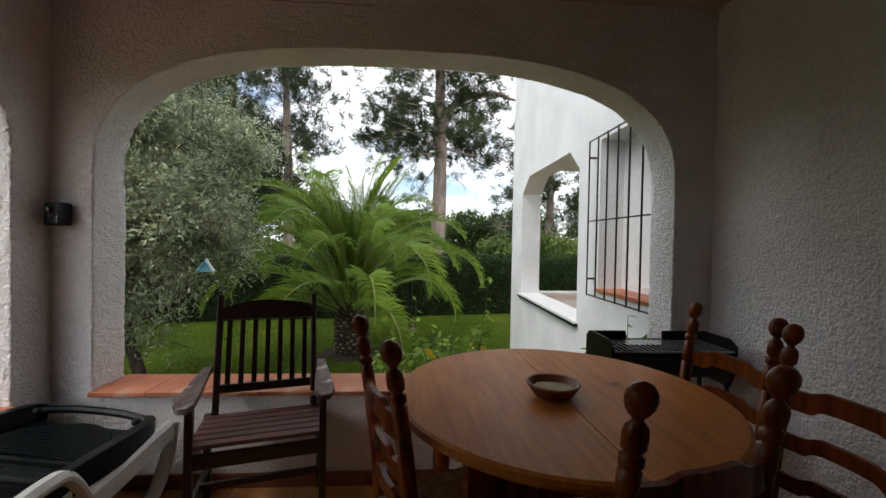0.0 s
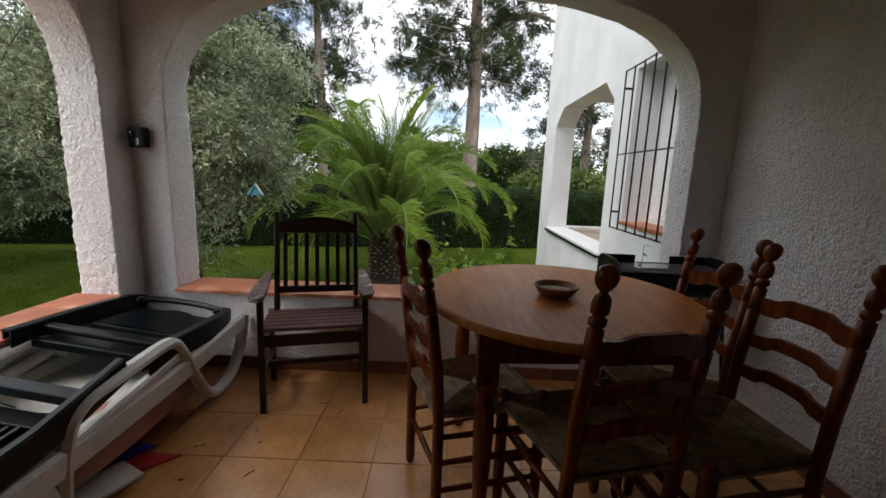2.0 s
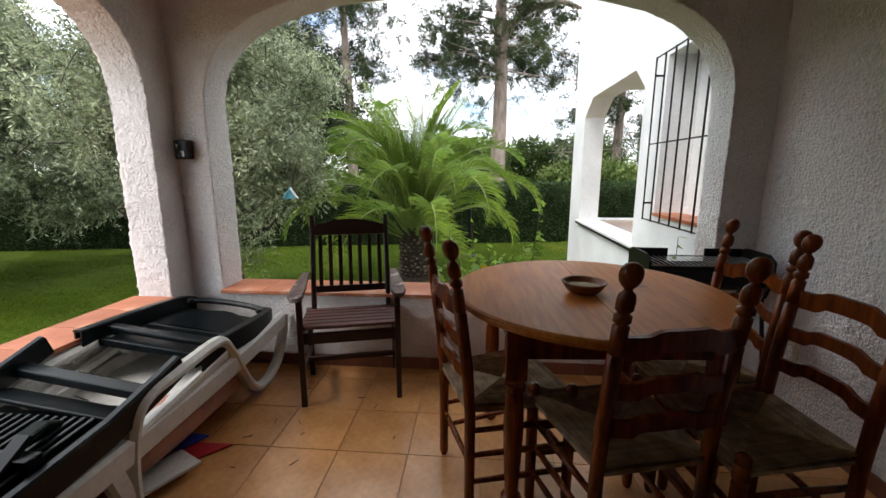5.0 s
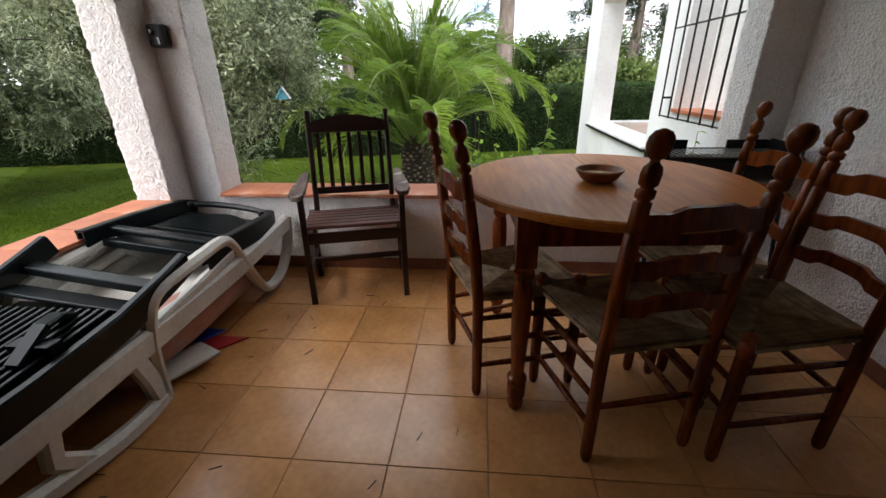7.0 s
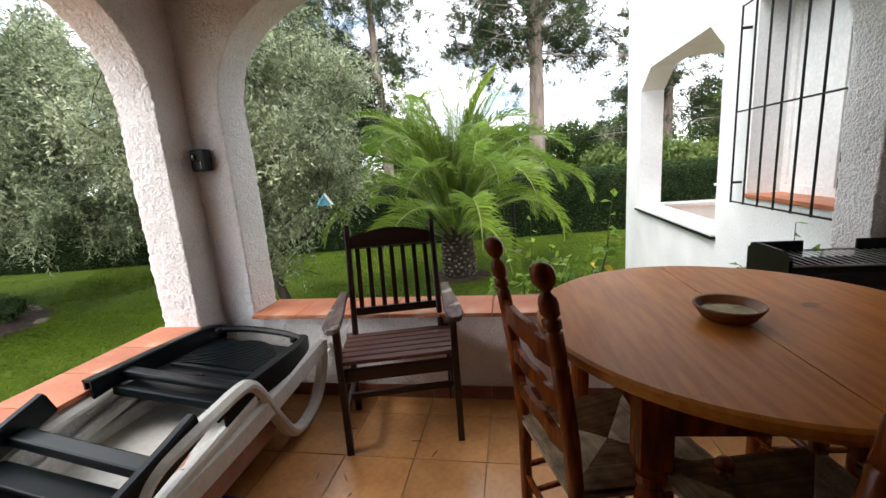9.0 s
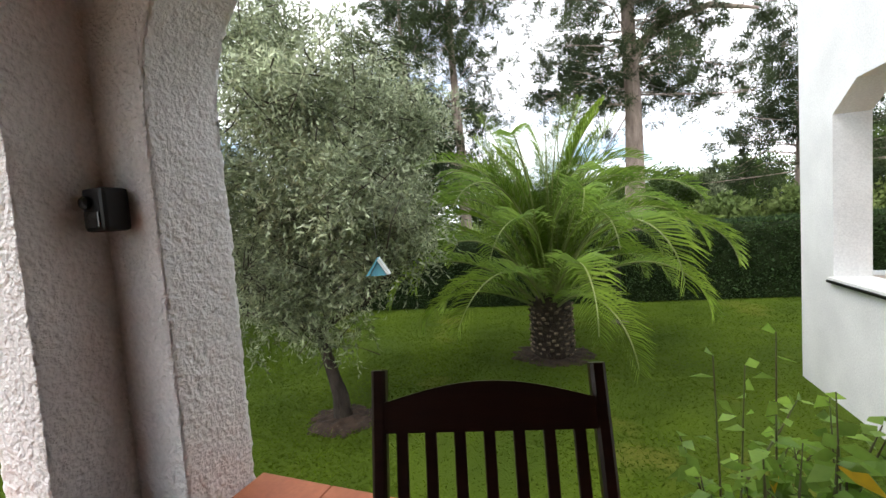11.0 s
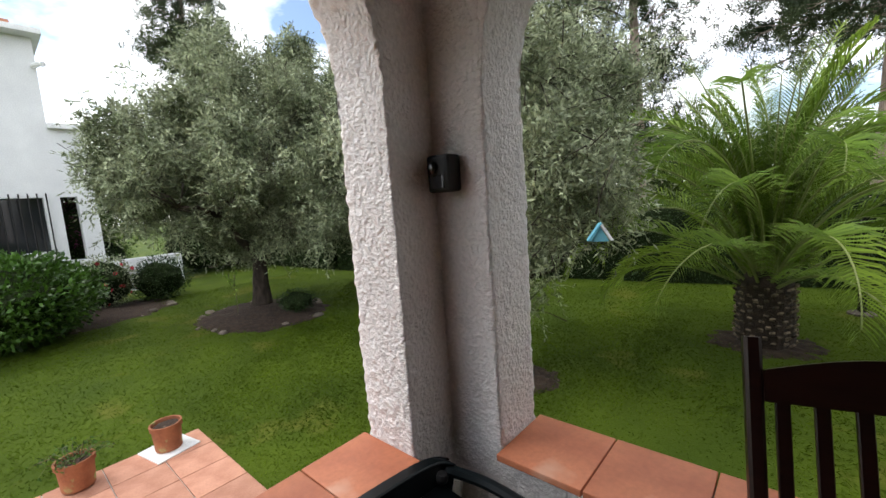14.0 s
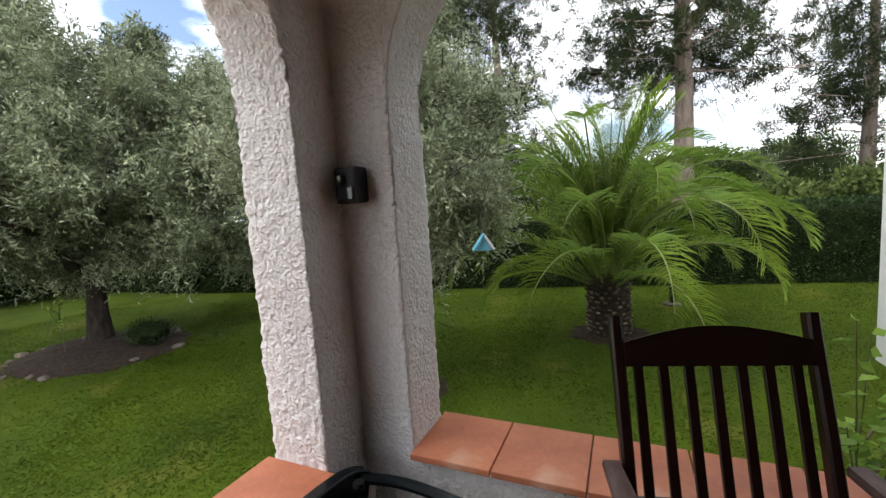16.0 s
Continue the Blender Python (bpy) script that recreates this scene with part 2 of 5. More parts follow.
def lathe(profile, n=16, bm=None, m=None):
    own = bm or bmesh.new()
    rings = []
    for r, z in profile:
        r = max(r, 0.0004)
        ring = [own.verts.new((r * math.cos(2 * math.pi * i / n), r * math.sin(2 * math.pi * i / n), z)) for i in range(n)]
        rings.append(ring)
    for a, b in zip(rings, rings[1:]):
        for i in range(n):
            own.faces.new((a[i], a[(i + 1) % n], b[(i + 1) % n], b[i]))
    own.faces.new(rings[0][::-1])
    own.faces.new(rings[-1])
    if m is not None:
        bmesh.ops.transform(own, matrix=m, verts=[v for r in rings for v in r])
    return own


def tube(pts, radii, n=8, bm=None, flat=1.0):
    own = bm or bmesh.new()
    pts = [Vector([float(c) for c in p]) for p in pts]
    if not hasattr(radii, "__len__"):
        radii = [radii] * len(pts)
    rings = []
    up = Vector((0.13, 0.21, 0.97))
    for i, p in enumerate(pts):
        d = (pts[min(i + 1, len(pts) - 1)] - pts[max(i - 1, 0)]).normalized()
        s = d.cross(up)
        if s.length < 0.05:
            s = d.cross(Vector((1, 0.1, 0)))
        s.normalize()
        u = s.cross(d)
        r = float(radii[i])
        rings.append([own.verts.new(p + (s * (r * math.cos(2 * math.pi * k / n)) + u * (r * flat * math.sin(2 * math.pi * k / n)))) for k in range(n)])
    for a, b in zip(rings, rings[1:]):
        for k in range(n):
            own.faces.new((a[k], a[(k + 1) % n], b[(k + 1) % n], b[k]))
    own.faces.new(rings[0][::-1])
    own.faces.new(rings[-1])
    return own


def sweep(pts, w, h, bm=None, side=Vector((1, 0, 0)), bev=0.0):
    """A bar of w across (along side) by h, along a bent line."""
    own = bm or bmesh.new()
    pts = [Vector(p) for p in pts]
    rings = []
    for i, p in enumerate(pts):
        d = (pts[min(i + 1, len(pts) - 1)] - pts[max(i - 1, 0)]).normalized()
        u = side.cross(d).normalized()
        c = bev
        outline = [(-w / 2 + c, -h / 2), (w / 2 - c, -h / 2), (w / 2, -h / 2 + c), (w / 2, h / 2 - c), (w / 2 - c, h / 2), (-w / 2 + c, h / 2), (-w / 2, h / 2 - c), (-w / 2, -h / 2 + c)] if c else [(-w / 2, -h / 2), (w / 2, -h / 2), (w / 2, h / 2), (-w / 2, h / 2)]
        rings.append([own.verts.new(p + a * side + b * u) for a, b in outline])
    k = len(rings[0])
    for a, b in zip(rings, rings[1:]):
        for i in range(k):
            own.faces.new((a[i], a[(i + 1) % k], b[(i + 1) % k], b[i]))
    own.faces.new(rings[0][::-1])
    own.faces.new(rings[-1])
    return own


def smooth_line(pts, steps=5):
    """The same bent line with rounded corners (Catmull-Rom)."""
    q = [Vector(p) for p in pts]
    q = [q[0] * 2 - q[1]] + q + [q[-1] * 2 - q[-2]]
    out = []
    for a, b, c, d in zip(q, q[1:], q[2:], q[3:]):
        for i in range(steps):
            t = i / steps
            out.append(0.5 * (2 * b + (c - a) * t + (2 * a - 5 * b + 4 * c - d) * t * t + (3 * b - a - 3 * c + d) * t ** 3))
    return out + [q[-2]]


def plate(outline, thick, bm=None, m=None):
    """A flat board in the xz plane from an outline, thick along y."""
    own = bm or bmesh.new()
    a = [own.verts.new((x, -thick / 2, z)) for x, z in outline]
    b = [own.verts.new((x, thick / 2, z)) for x, z in outline]
    own.faces.new(a)
    own.faces.new(b[::-1])
    for i in range(len(a)):
        j = (i + 1) % len(a)
        own.faces.new((a[i], b[i], b[j], a[j]))
    if m is not None:
        bmesh.ops.transform(own, matrix=m, verts=a + b)
    return own


def np_mesh(name, verts, faces, material, smooth=False):
    me = bpy.data.meshes.new(name)
    verts = np.asarray(verts, dtype=np.float32)
    faces = np.asarray(faces, dtype=np.int32)
    k = faces.shape[1]
    me.vertices.add(len(verts))
    me.vertices.foreach_set("co", verts.ravel())
    me.loops.add(faces.size)
    me.loops.foreach_set("vertex_index", faces.ravel())
    me.polygons.add(len(faces))
    me.polygons.foreach_set("loop_start", np.arange(0, faces.size, k, dtype=np.int32))
    me.polygons.foreach_set("loop_total", np.full(len(faces), k, dtype=np.int32))
    me.update(calc_edges=True)
    me.materials.append(material)
    if smooth:
        me.shade_smooth()
    return me


def unit(v):
    return v / np.maximum(np.linalg.norm(v, axis=-1, keepdims=True), 1e-6)


def leaves(name, at, way, length, width, rng, material, droop=0.0):
    """One mesh of pointed, slightly folded leaves, each of six corners: where each starts, which way it points, how long and wide."""
    n = len(at)
    way = unit(way)
    side = unit(np.cross(way, unit(rng.normal(size=(n, 3)) + np.array([0, 0, 0.7]))))
    nor = np.cross(side, way)
    ln = (length * rng.uniform(0.7, 1.25, n))[:, None]
    wd = (width * rng.uniform(0.75, 1.2, n))[:, None]
    bend = np.array([0, 0, -1.0]) * droop * ln
    p0 = at
    p1 = at + way * ln * 0.45 + side * wd * 0.5 + nor * wd * 0.12 + bend * 0.2
    p2 = at + way * ln + bend
    p3 = at + way * ln * 0.45 - side * wd * 0.5 + nor * wd * 0.12 + bend * 0.2
    v = np.stack([p0, p1, p2, p3], 1).reshape(-1, 3)
    f = np.arange(4 * n).reshape(-1, 4)
    return np_mesh(name, v, f, material)


# ---- the porch ----
CEIL = 2.52
FLOOR = -0.029
ROOM_X, ROOM_Y = 3.41, -4.3


def grid(verts, faces, fn, nu, nv):
    base = len(verts)
    for j in range(nv + 1):
        for i in range(nu + 1):
            verts.append(fn(i / nu, j / nv))
    for j in range(nv):
        for i in range(nu):
            a = base + j * (nu + 1) + i
            faces.append((a, a + 1, a + nu + 2, a + nu + 1))


def rough_mesh(name, verts, faces, material, amp, size):
    """Welds the patches and pushes each corner in or out a little, as hand-thrown render."""
    bm = bmesh.new()
    vs = [bm.verts.new(v) for v in verts]
    for f in faces:
        bm.faces.new([vs[i] for i in f])
    bmesh.ops.remove_doubles(bm, verts=bm.verts, dist=0.002)
    bmesh.ops.recalc_face_normals(bm, faces=bm.faces)
    bm.normal_update()
    for v in bm.verts:
        p = v.co
        k = noise.noise(Vector((p.x, p.y, p.z * 0.75)) * size) + 0.6 * noise.noise(p * size * 2.3) + 0.9 * noise.noise(p * 3.1)
        v.co = p + v.normal * amp * k
    me = bpy.data.meshes.new(name)
    bm.to_mesh(me)
    bm.free()
    me.materials.append(material)
    me.shade_smooth()
    return me


def arch_z(u, a, b, spring, apex):
    k = abs((u - (a + b) / 2) / ((b - a) / 2))
    return spring + (apex - spring) * max(0.0, 1 - k ** 2.8) ** (1 / 2.8)


def arch_wall(name, start, end, a, b, sill, spring, apex, top, thick, place, cell, label):
    """A wall with one arched opening over a sill; place maps along, up, out to the world."""
    V, F = [], []
    n_arch = 220
    us = [a + (b - a) * (0.5 - 0.5 * math.cos(math.pi * i / n_arch)) for i in range(n_arch + 1)]
    n_low, n_mid, n_top = int(sill / cell), int((spring - sill) / cell), int((top - spring) / cell)
    nt = max(4, int(thick / cell))
    for d in (0.0, thick):
        for u0, u1 in ((start, a), (b, end)):
            nu = max(3, int((u1 - u0) / cell))
            for z0, z1, nz in ((FLOOR if d == 0 else -0.9, sill, n_low), (sill, spring, n_mid), (spring, top, n_top)):
                grid(V, F, lambda s, t: place(u0 + (u1 - u0) * s, z0 + (z1 - z0) * t, d), nu, nz)
        grid(V, F, lambda s, t: place(us[round(s * n_arch)], (FLOOR if d == 0 else -0.9) * (1 - t) + sill * t, d), n_arch, n_low)
        grid(V, F, lambda s, t: place(us[round(s * n_arch)], (lambda q: q + (top - q) * t)(arch_z(us[round(s * n_arch)], a, b, spring, apex)), d), n_arch, n_top)
    for u in (a, b):
        grid(V, F, lambda s, t: place(u, sill + (spring - sill) * t, thick * s), nt, n_mid)
    grid(V, F, lambda s, t: place(us[round(t * n_arch)], arch_z(us[round(t * n_arch)], a, b, spring, apex), thick * s), nt, n_arch)
    grid(V, F, lambda s, t: place(us[round(t * n_arch)], sill, thick * s), nt, n_arch)
    for u in (start, end):
        grid(V, F, lambda s, t: place(u, top * t, thick * s), nt, 40)
    ob = new(name, rough_mesh(name, V, F, STUCCO, 0.0062, 48))
    return tagged(ob, label, "wall", kind="structure")


SILL = 0.447
arch_wall("wall_front", 0.0, ROOM_X, 0.20, 3.19, SILL, 1.52, 2.225, CEIL, 0.22, lambda u, z, d: (u, d, z), 0.0115,
          "rough white stucco porch wall with a wide arched opening")
arch_wall("wall_left", -0.22, -ROOM_Y, 0.19, 1.70, SILL, 1.52, 2.12, CEIL, 0.22, lambda u, z, d: (-d, -u, z), 0.0115,
          "rough white stucco porch wall with an arched opening to the garden")

V, F = [], []
grid(V, F, lambda s, t: (ROOM_X, -4.5 + 4.72 * s, FLOOR + (CEIL - FLOOR) * t), 380, 205)
tagged(new("wall_right", rough_mesh("wall_right", V, F, STUCCO, 0.0066, 46)), "rough white stucco wall beside the dining table", "wall", kind="structure")
wr = tagged(part("wall_right_core", bx(ROOM_X + 0.012, -4.5, -0.9, ROOM_X + 0.25, 0.22, CEIL, bev=0), STUCCO_OUT), "plain white masonry behind the stucco", "wall", kind="structure")
# added out of view: closes the porch's rear and darkens the room
tagged(part("wall_back", bx(-0.22, ROOM_Y - 0.2, FLOOR, ROOM_X, ROOM_Y, CEIL, bev=0), UNSEEN_BACK), "unseen dark wall added behind the porch to cut bounced light", "wall", kind="structure")
# ceiling takes the darkened colour, so less light bounces onto the chairs
tagged(part("ceiling", bx(-0.22, ROOM_Y - 0.2, CEIL, ROOM_X + 0.25, 0.22, CEIL + 0.2, bev=0), DIM_CEILING), "porch ceiling with its shade put into a darker colour", "ceiling", kind="structure")
tagged(part("floor", bx(0.0, ROOM_Y, -0.3, ROOM_X, 0.0, FLOOR - 0.004, bev=0), GROUT), "porch floor of glazed brown ceramic tiles", "floor", kind="structure")
floor_ob = bpy.data.objects["floor"]

# corner light
def wall_light():
    e = empty("wall_light", pose(0.070, -0.032, 1.345) @ Matrix.Diagonal((0.86, 0.88, 1.02, 1)), "black plastic wall light fixed in the porch corner", "wall light")
    b = bx(-0.045, -0.045, -0.055, 0.05, 0.03, 0.055, bev=0.012)
    part("housing", b, BLACK_METAL, e)
    part("sensor", lathe([(0.0, 0), (0.016, 0.0), (0.018, 0.012), (0.012, 0.02), (0.0, 0.022)], 14, m=pose(-0.012, -0.045, 0.018, 90)), DARK_ROOM, e, "small dark sensor lens")
    part("bracket", bx(-0.02, 0.02, -0.04, 0.02, 0.05, 0.04), BLACK_METAL, e)
    part("lamp_glass", bx(-0.032, -0.051, -0.045, 0.036, -0.044, -0.004), DARK_ROOM, e, "dark glass of the light")
wall_light()


# ---- chairs round the table ----
CW, CD = 0.345, 0.38


def ladder_chair(m, name="dining_chair"):
    e = empty(name, m, "brown turned-wood ladder-back dining chair with woven rush seat", "chair", "ladder-back chairs round the table")
    hw = CW / 2

    def post_profile(top):
        return [(0.014, 0.0), (0.019, 0.02), (0.020, 0.42), (0.021, 0.6), (0.021, 0.80), (0.016, 0.803), (0.016, 0.807), (0.021, 0.81), (0.021, 0.885), (0.015, 0.888), (0.015, 0.893), (0.022, 0.898),
                (0.022, 0.915), (0.015, 0.919), (0.015, 0.924), (0.022, 0.930), (0.023, 0.955), (0.020, 0.970), (0.011, 0.980), (0.010, 0.986), (0.017, 0.992), (0.025, 1.005), (0.028, 1.02), (0.026, 1.035), (0.018, 1.047), (0.004, 1.053)]
    for sx in (-hw, hw):
        bm = lathe(post_profile(1.05), 14)
        for v in bm.verts:
            if v.co.z > 0.45:
                v.co.y -= 0.078 * ((v.co.z - 0.45) / 0.6) ** 1.3
        bm.transform(pose(sx, 0, 0))
        part("back_post", bm, CHAIR_WOOD, e, smooth=True)
        part("front_leg", lathe([(0.014, 0), (0.019, 0.02), (0.021, 0.20), (0.021, 0.40), (0.016, 0.405), (0.016, 0.41), (0.022, 0.415), (0.022, 0.455), (0.012, 0.46), (0.021, 0.468), (0.022, 0.482), (0.012, 0.494)], 12,
                                m=pose(sx * 1.2, CD, 0)), CHAIR_WOOD, e, smooth=True)
        for z in (0.14, 0.25, 0.35):
            part("side_rung", tube([(sx, 0, z), (sx * 1.1, CD / 2, z), (sx * 1.2, CD, z)], [0.009, 0.012, 0.009], 8), CHAIR_WOOD, e, smooth=True)
    for z in (0.20, 0.31):
        part("front_rung", tube([(-hw * 1.2, CD, z), (0, CD, z), (hw * 1.2, CD, z)], [0.009, 0.012, 0.009], 8), CHAIR_WOOD, e, smooth=True)
    part("back_rung", tube([(-hw, 0, 0.22), (0, 0, 0.22), (hw, 0, 0.22)], [0.009, 0.012, 0.009], 8), CHAIR_WOOD, e, smooth=True)
    for z, h in ((0.60, 0.048), (0.72, 0.048), (0.855, 0.062)):
        # a bowed ladder slat, hollow at the ends and high in the middle
        bm = bmesh.new()
        n = 20
        rows = []
        off = -0.078 * max(0, (z - 0.45) / 0.6) ** 1.3
        for i in range(n + 1):
            s = i / n
            x = (s - 0.5) * (CW - 0.02)
            c = math.sin(math.pi * s)
            y = off - 0.022 * c
            up = z + 0.016 * max(0.0, min(1.0, (c - 0.55) / 0.25))
            lo = z - h + 0.020 * max(0.0, min(1.0, (c - 0.62) / 0.12)) * (0.6 + 0.4 * c)
            rows.append([bm.verts.new((x, y - 0.008, lo)), bm.verts.new((x, y + 0.008, lo)), bm.verts.new((x, y + 0.008, up)), bm.verts.new((x, y - 0.008, up))])
        for a, b in zip(rows, rows[1:]):
            for k in range(4):
                bm.faces.new((a[k], a[(k + 1) % 4], b[(k + 1) % 4], b[k]))
        bm.faces.new(rows[0][::-1])
        bm.faces.new(rows[-1])
        part("ladder_slat", bm, CHAIR_WOOD, e)
    # rush seat: strands in four triangles that meet on a cross
    bm = bmesh.new()
    bw, fw = hw - 0.005, hw * 1.2 + 0.012
    n = 26
    corners = [(-bw, -0.012), (bw, -0.012), (fw, CD + 0.018), (-fw, CD + 0.018)]
    mid = (0, CD / 2)
    for q in range(4):
        (ax, ay), (bx_, by) = corners[q], corners[(q + 1) % 4]
        for i in range(n):
            s0, s1 = i / n, (i + 0.9) / n
            p0 = (ax + (mid[0] - ax) * s0, ay + (mid[1] - ay) * s0)
            p1 = (bx_ + (mid[0] - bx_) * s0, by + (mid[1] - by) * s0)
            p2 = (bx_ + (mid[0] - bx_) * s1, by + (mid[1] - by) * s1)
            p3 = (ax + (mid[0] - ax) * s1, ay + (mid[1] - ay) * s1)
            zt = 0.452 - 0.014 * s0
            lift = 0.004
            c = [bm.verts.new((*p0, zt)), bm.verts.new((*p1, zt)), bm.verts.new(((p1[0] + p2[0]) / 2, (p1[1] + p2[1]) / 2, zt + lift)),
                 bm.verts.new(((p0[0] + p3[0]) / 2, (p0[1] + p3[1]) / 2, zt + lift)), bm.verts.new((*p2, zt)), bm.verts.new((*p3, zt))]
            bm.faces.new((c[0], c[1], c[2], c[3]))
            bm.faces.new((c[3], c[2], c[4], c[5]))
    part("seat_weave", bm, RUSH, e, "woven rush strands meeting on a cross")
    bm = bmesh.new()
    lowv = [bm.verts.new((x, y, 0.412)) for x, y in corners]
    topv = [bm.verts.new((x, y, 0.450)) for x, y in corners]
    c_top = bm.verts.new((0, CD / 2, 0.434))
    bm.faces.new(lowv[::-1])
    for i in range(4):
        j = (i + 1) % 4
        bm.faces.new((lowv[i], lowv[j], topv[j], topv[i]))
        bm.faces.new((topv[i], topv[j], c_top))
    bmesh.ops.bevel(bm, geom=[ed for ed in bm.edges if abs(ed.verts[0].co.z - ed.verts[1].co.z) < 0.001 and c_top not in ed.verts], offset=0.012, segments=2, affect="EDGES")
    part("seat", bm, RUSH, e)
    return e


def facing(x, y, deg):
    return pose(x, y, FLOOR, 0, 0, deg) @ Matrix.Diagonal((1, 1, 0.992, 1))


c_first = ladder_chair(facing(2.337, -1.335, 14))
for x, y, a in ((1.755, -0.945, -70), (2.925, -1.10, 96), (2.93, -0.66, 98)):
    copy_thing(c_first, facing(x, y, a))


# ---- table ----
TX, TY, TH, TR = 2.268, -0.81, 0.792, 0.523


def dining_table():
    e = empty("dining_table", pose(TX, TY, FLOOR, 0, 0, 2), "round varnished pine dining table with turned legs", "table")
    for s in (-1, 1):
        bm = bmesh.new()
        n = 44
        out = [(TR * math.cos(a), TR * math.sin(a)) for a in [-math.pi / 2 + math.pi * i / n for i in range(n + 1)]]
        out = [(max(x, 0.0015), y) for x, y in out]
        rings = []
        for k, (dr, z) in enumerate(((0.02, TH - 0.034), (0.004, TH - 0.028), (0.0, TH - 0.016), (0.003, TH - 0.005), (0.012, TH))):
            f = 1 - dr / TR
            rings.append([bm.verts.new((s * max(x * f, 0.0015), y * f, z)) for x, y in out])
        for a, b in zip(rings, rings[1:]):
            for i in range(n + 1):
                j = (i + 1) % (n + 1)
                bm.faces.new((a[i], a[j], b[j], b[i]))
        bm.faces.new(rings[0])
        bm.faces.new(rings[-1])
        part("tabletop_half", bm, PINE_WOOD, e)
    for i in range(4):
        a = radians(47) + i * math.pi / 2
        x, y = 0.47 * math.cos(a), 0.47 * math.sin(a)
        leg = bmesh.new()
        box(leg, x - 0.034, y - 0.034, TH - 0.20, x + 0.034, y + 0.034, TH - 0.034, bev=0.004)
        lathe([(0.020, 0.0), (0.026, 0.01), (0.030, 0.03), (0.024, 0.05), (0.024, 0.055), (0.033, 0.065), (0.034, 0.11), (0.030, 0.12), (0.036, 0.135), (0.036, 0.145), (0.026, 0.155), (0.024, 0.17), (0.030, 0.30), (0.034, 0.42), (0.032, 0.50), (0.025, 0.535), (0.034, 0.55), (0.034, 0.57)], 16, leg, m=pose(x, y, 0))
        part("leg", leg, CHAIR_WOOD, e, smooth=False)
        b = a + math.pi / 2
        x2, y2 = 0.47 * math.cos(b), 0.47 * math.sin(b)
        mx, my = (x + x2) / 2, (y + y2) / 2
        ln = math.hypot(x2 - x, y2 - y) - 0.07
        part("apron", bx(-ln / 2, -0.011, TH - 0.135, ln / 2, 0.011, TH - 0.036, m=pose(mx, my, 0, 0, 0, math.degrees(math.atan2(y2 - y, x2 - x)))), CHAIR_WOOD, e)
    return e
dining_table()


def bowl():
    e = empty("clay_bowl", pose(2.24, -0.86, FLOOR + TH + 0.002) @ Matrix.Scale(0.84, 4), "brown clay bowl holding pale dried wax on the table", "bowl")
    part("bowl_shell", lathe([(0.0, 0.004), (0.055, 0.0), (0.075, 0.01), (0.094, 0.038), (0.100, 0.048), (0.096, 0.052), (0.090, 0.048), (0.072, 0.022), (0.05, 0.014), (0.0, 0.012)], 30), CLAY, e, smooth=True)
    bm = lathe([(0.0, 0.018), (0.078, 0.018), (0.080, 0.026), (0.05, 0.028), (0.0, 0.027)], 26)
    for v in bm.verts:
        v.co.z += 0.004 * noise.noise(v.co * 40)
    part("wax", bm, WAX, e, "pale yellow wax filling")
bowl()


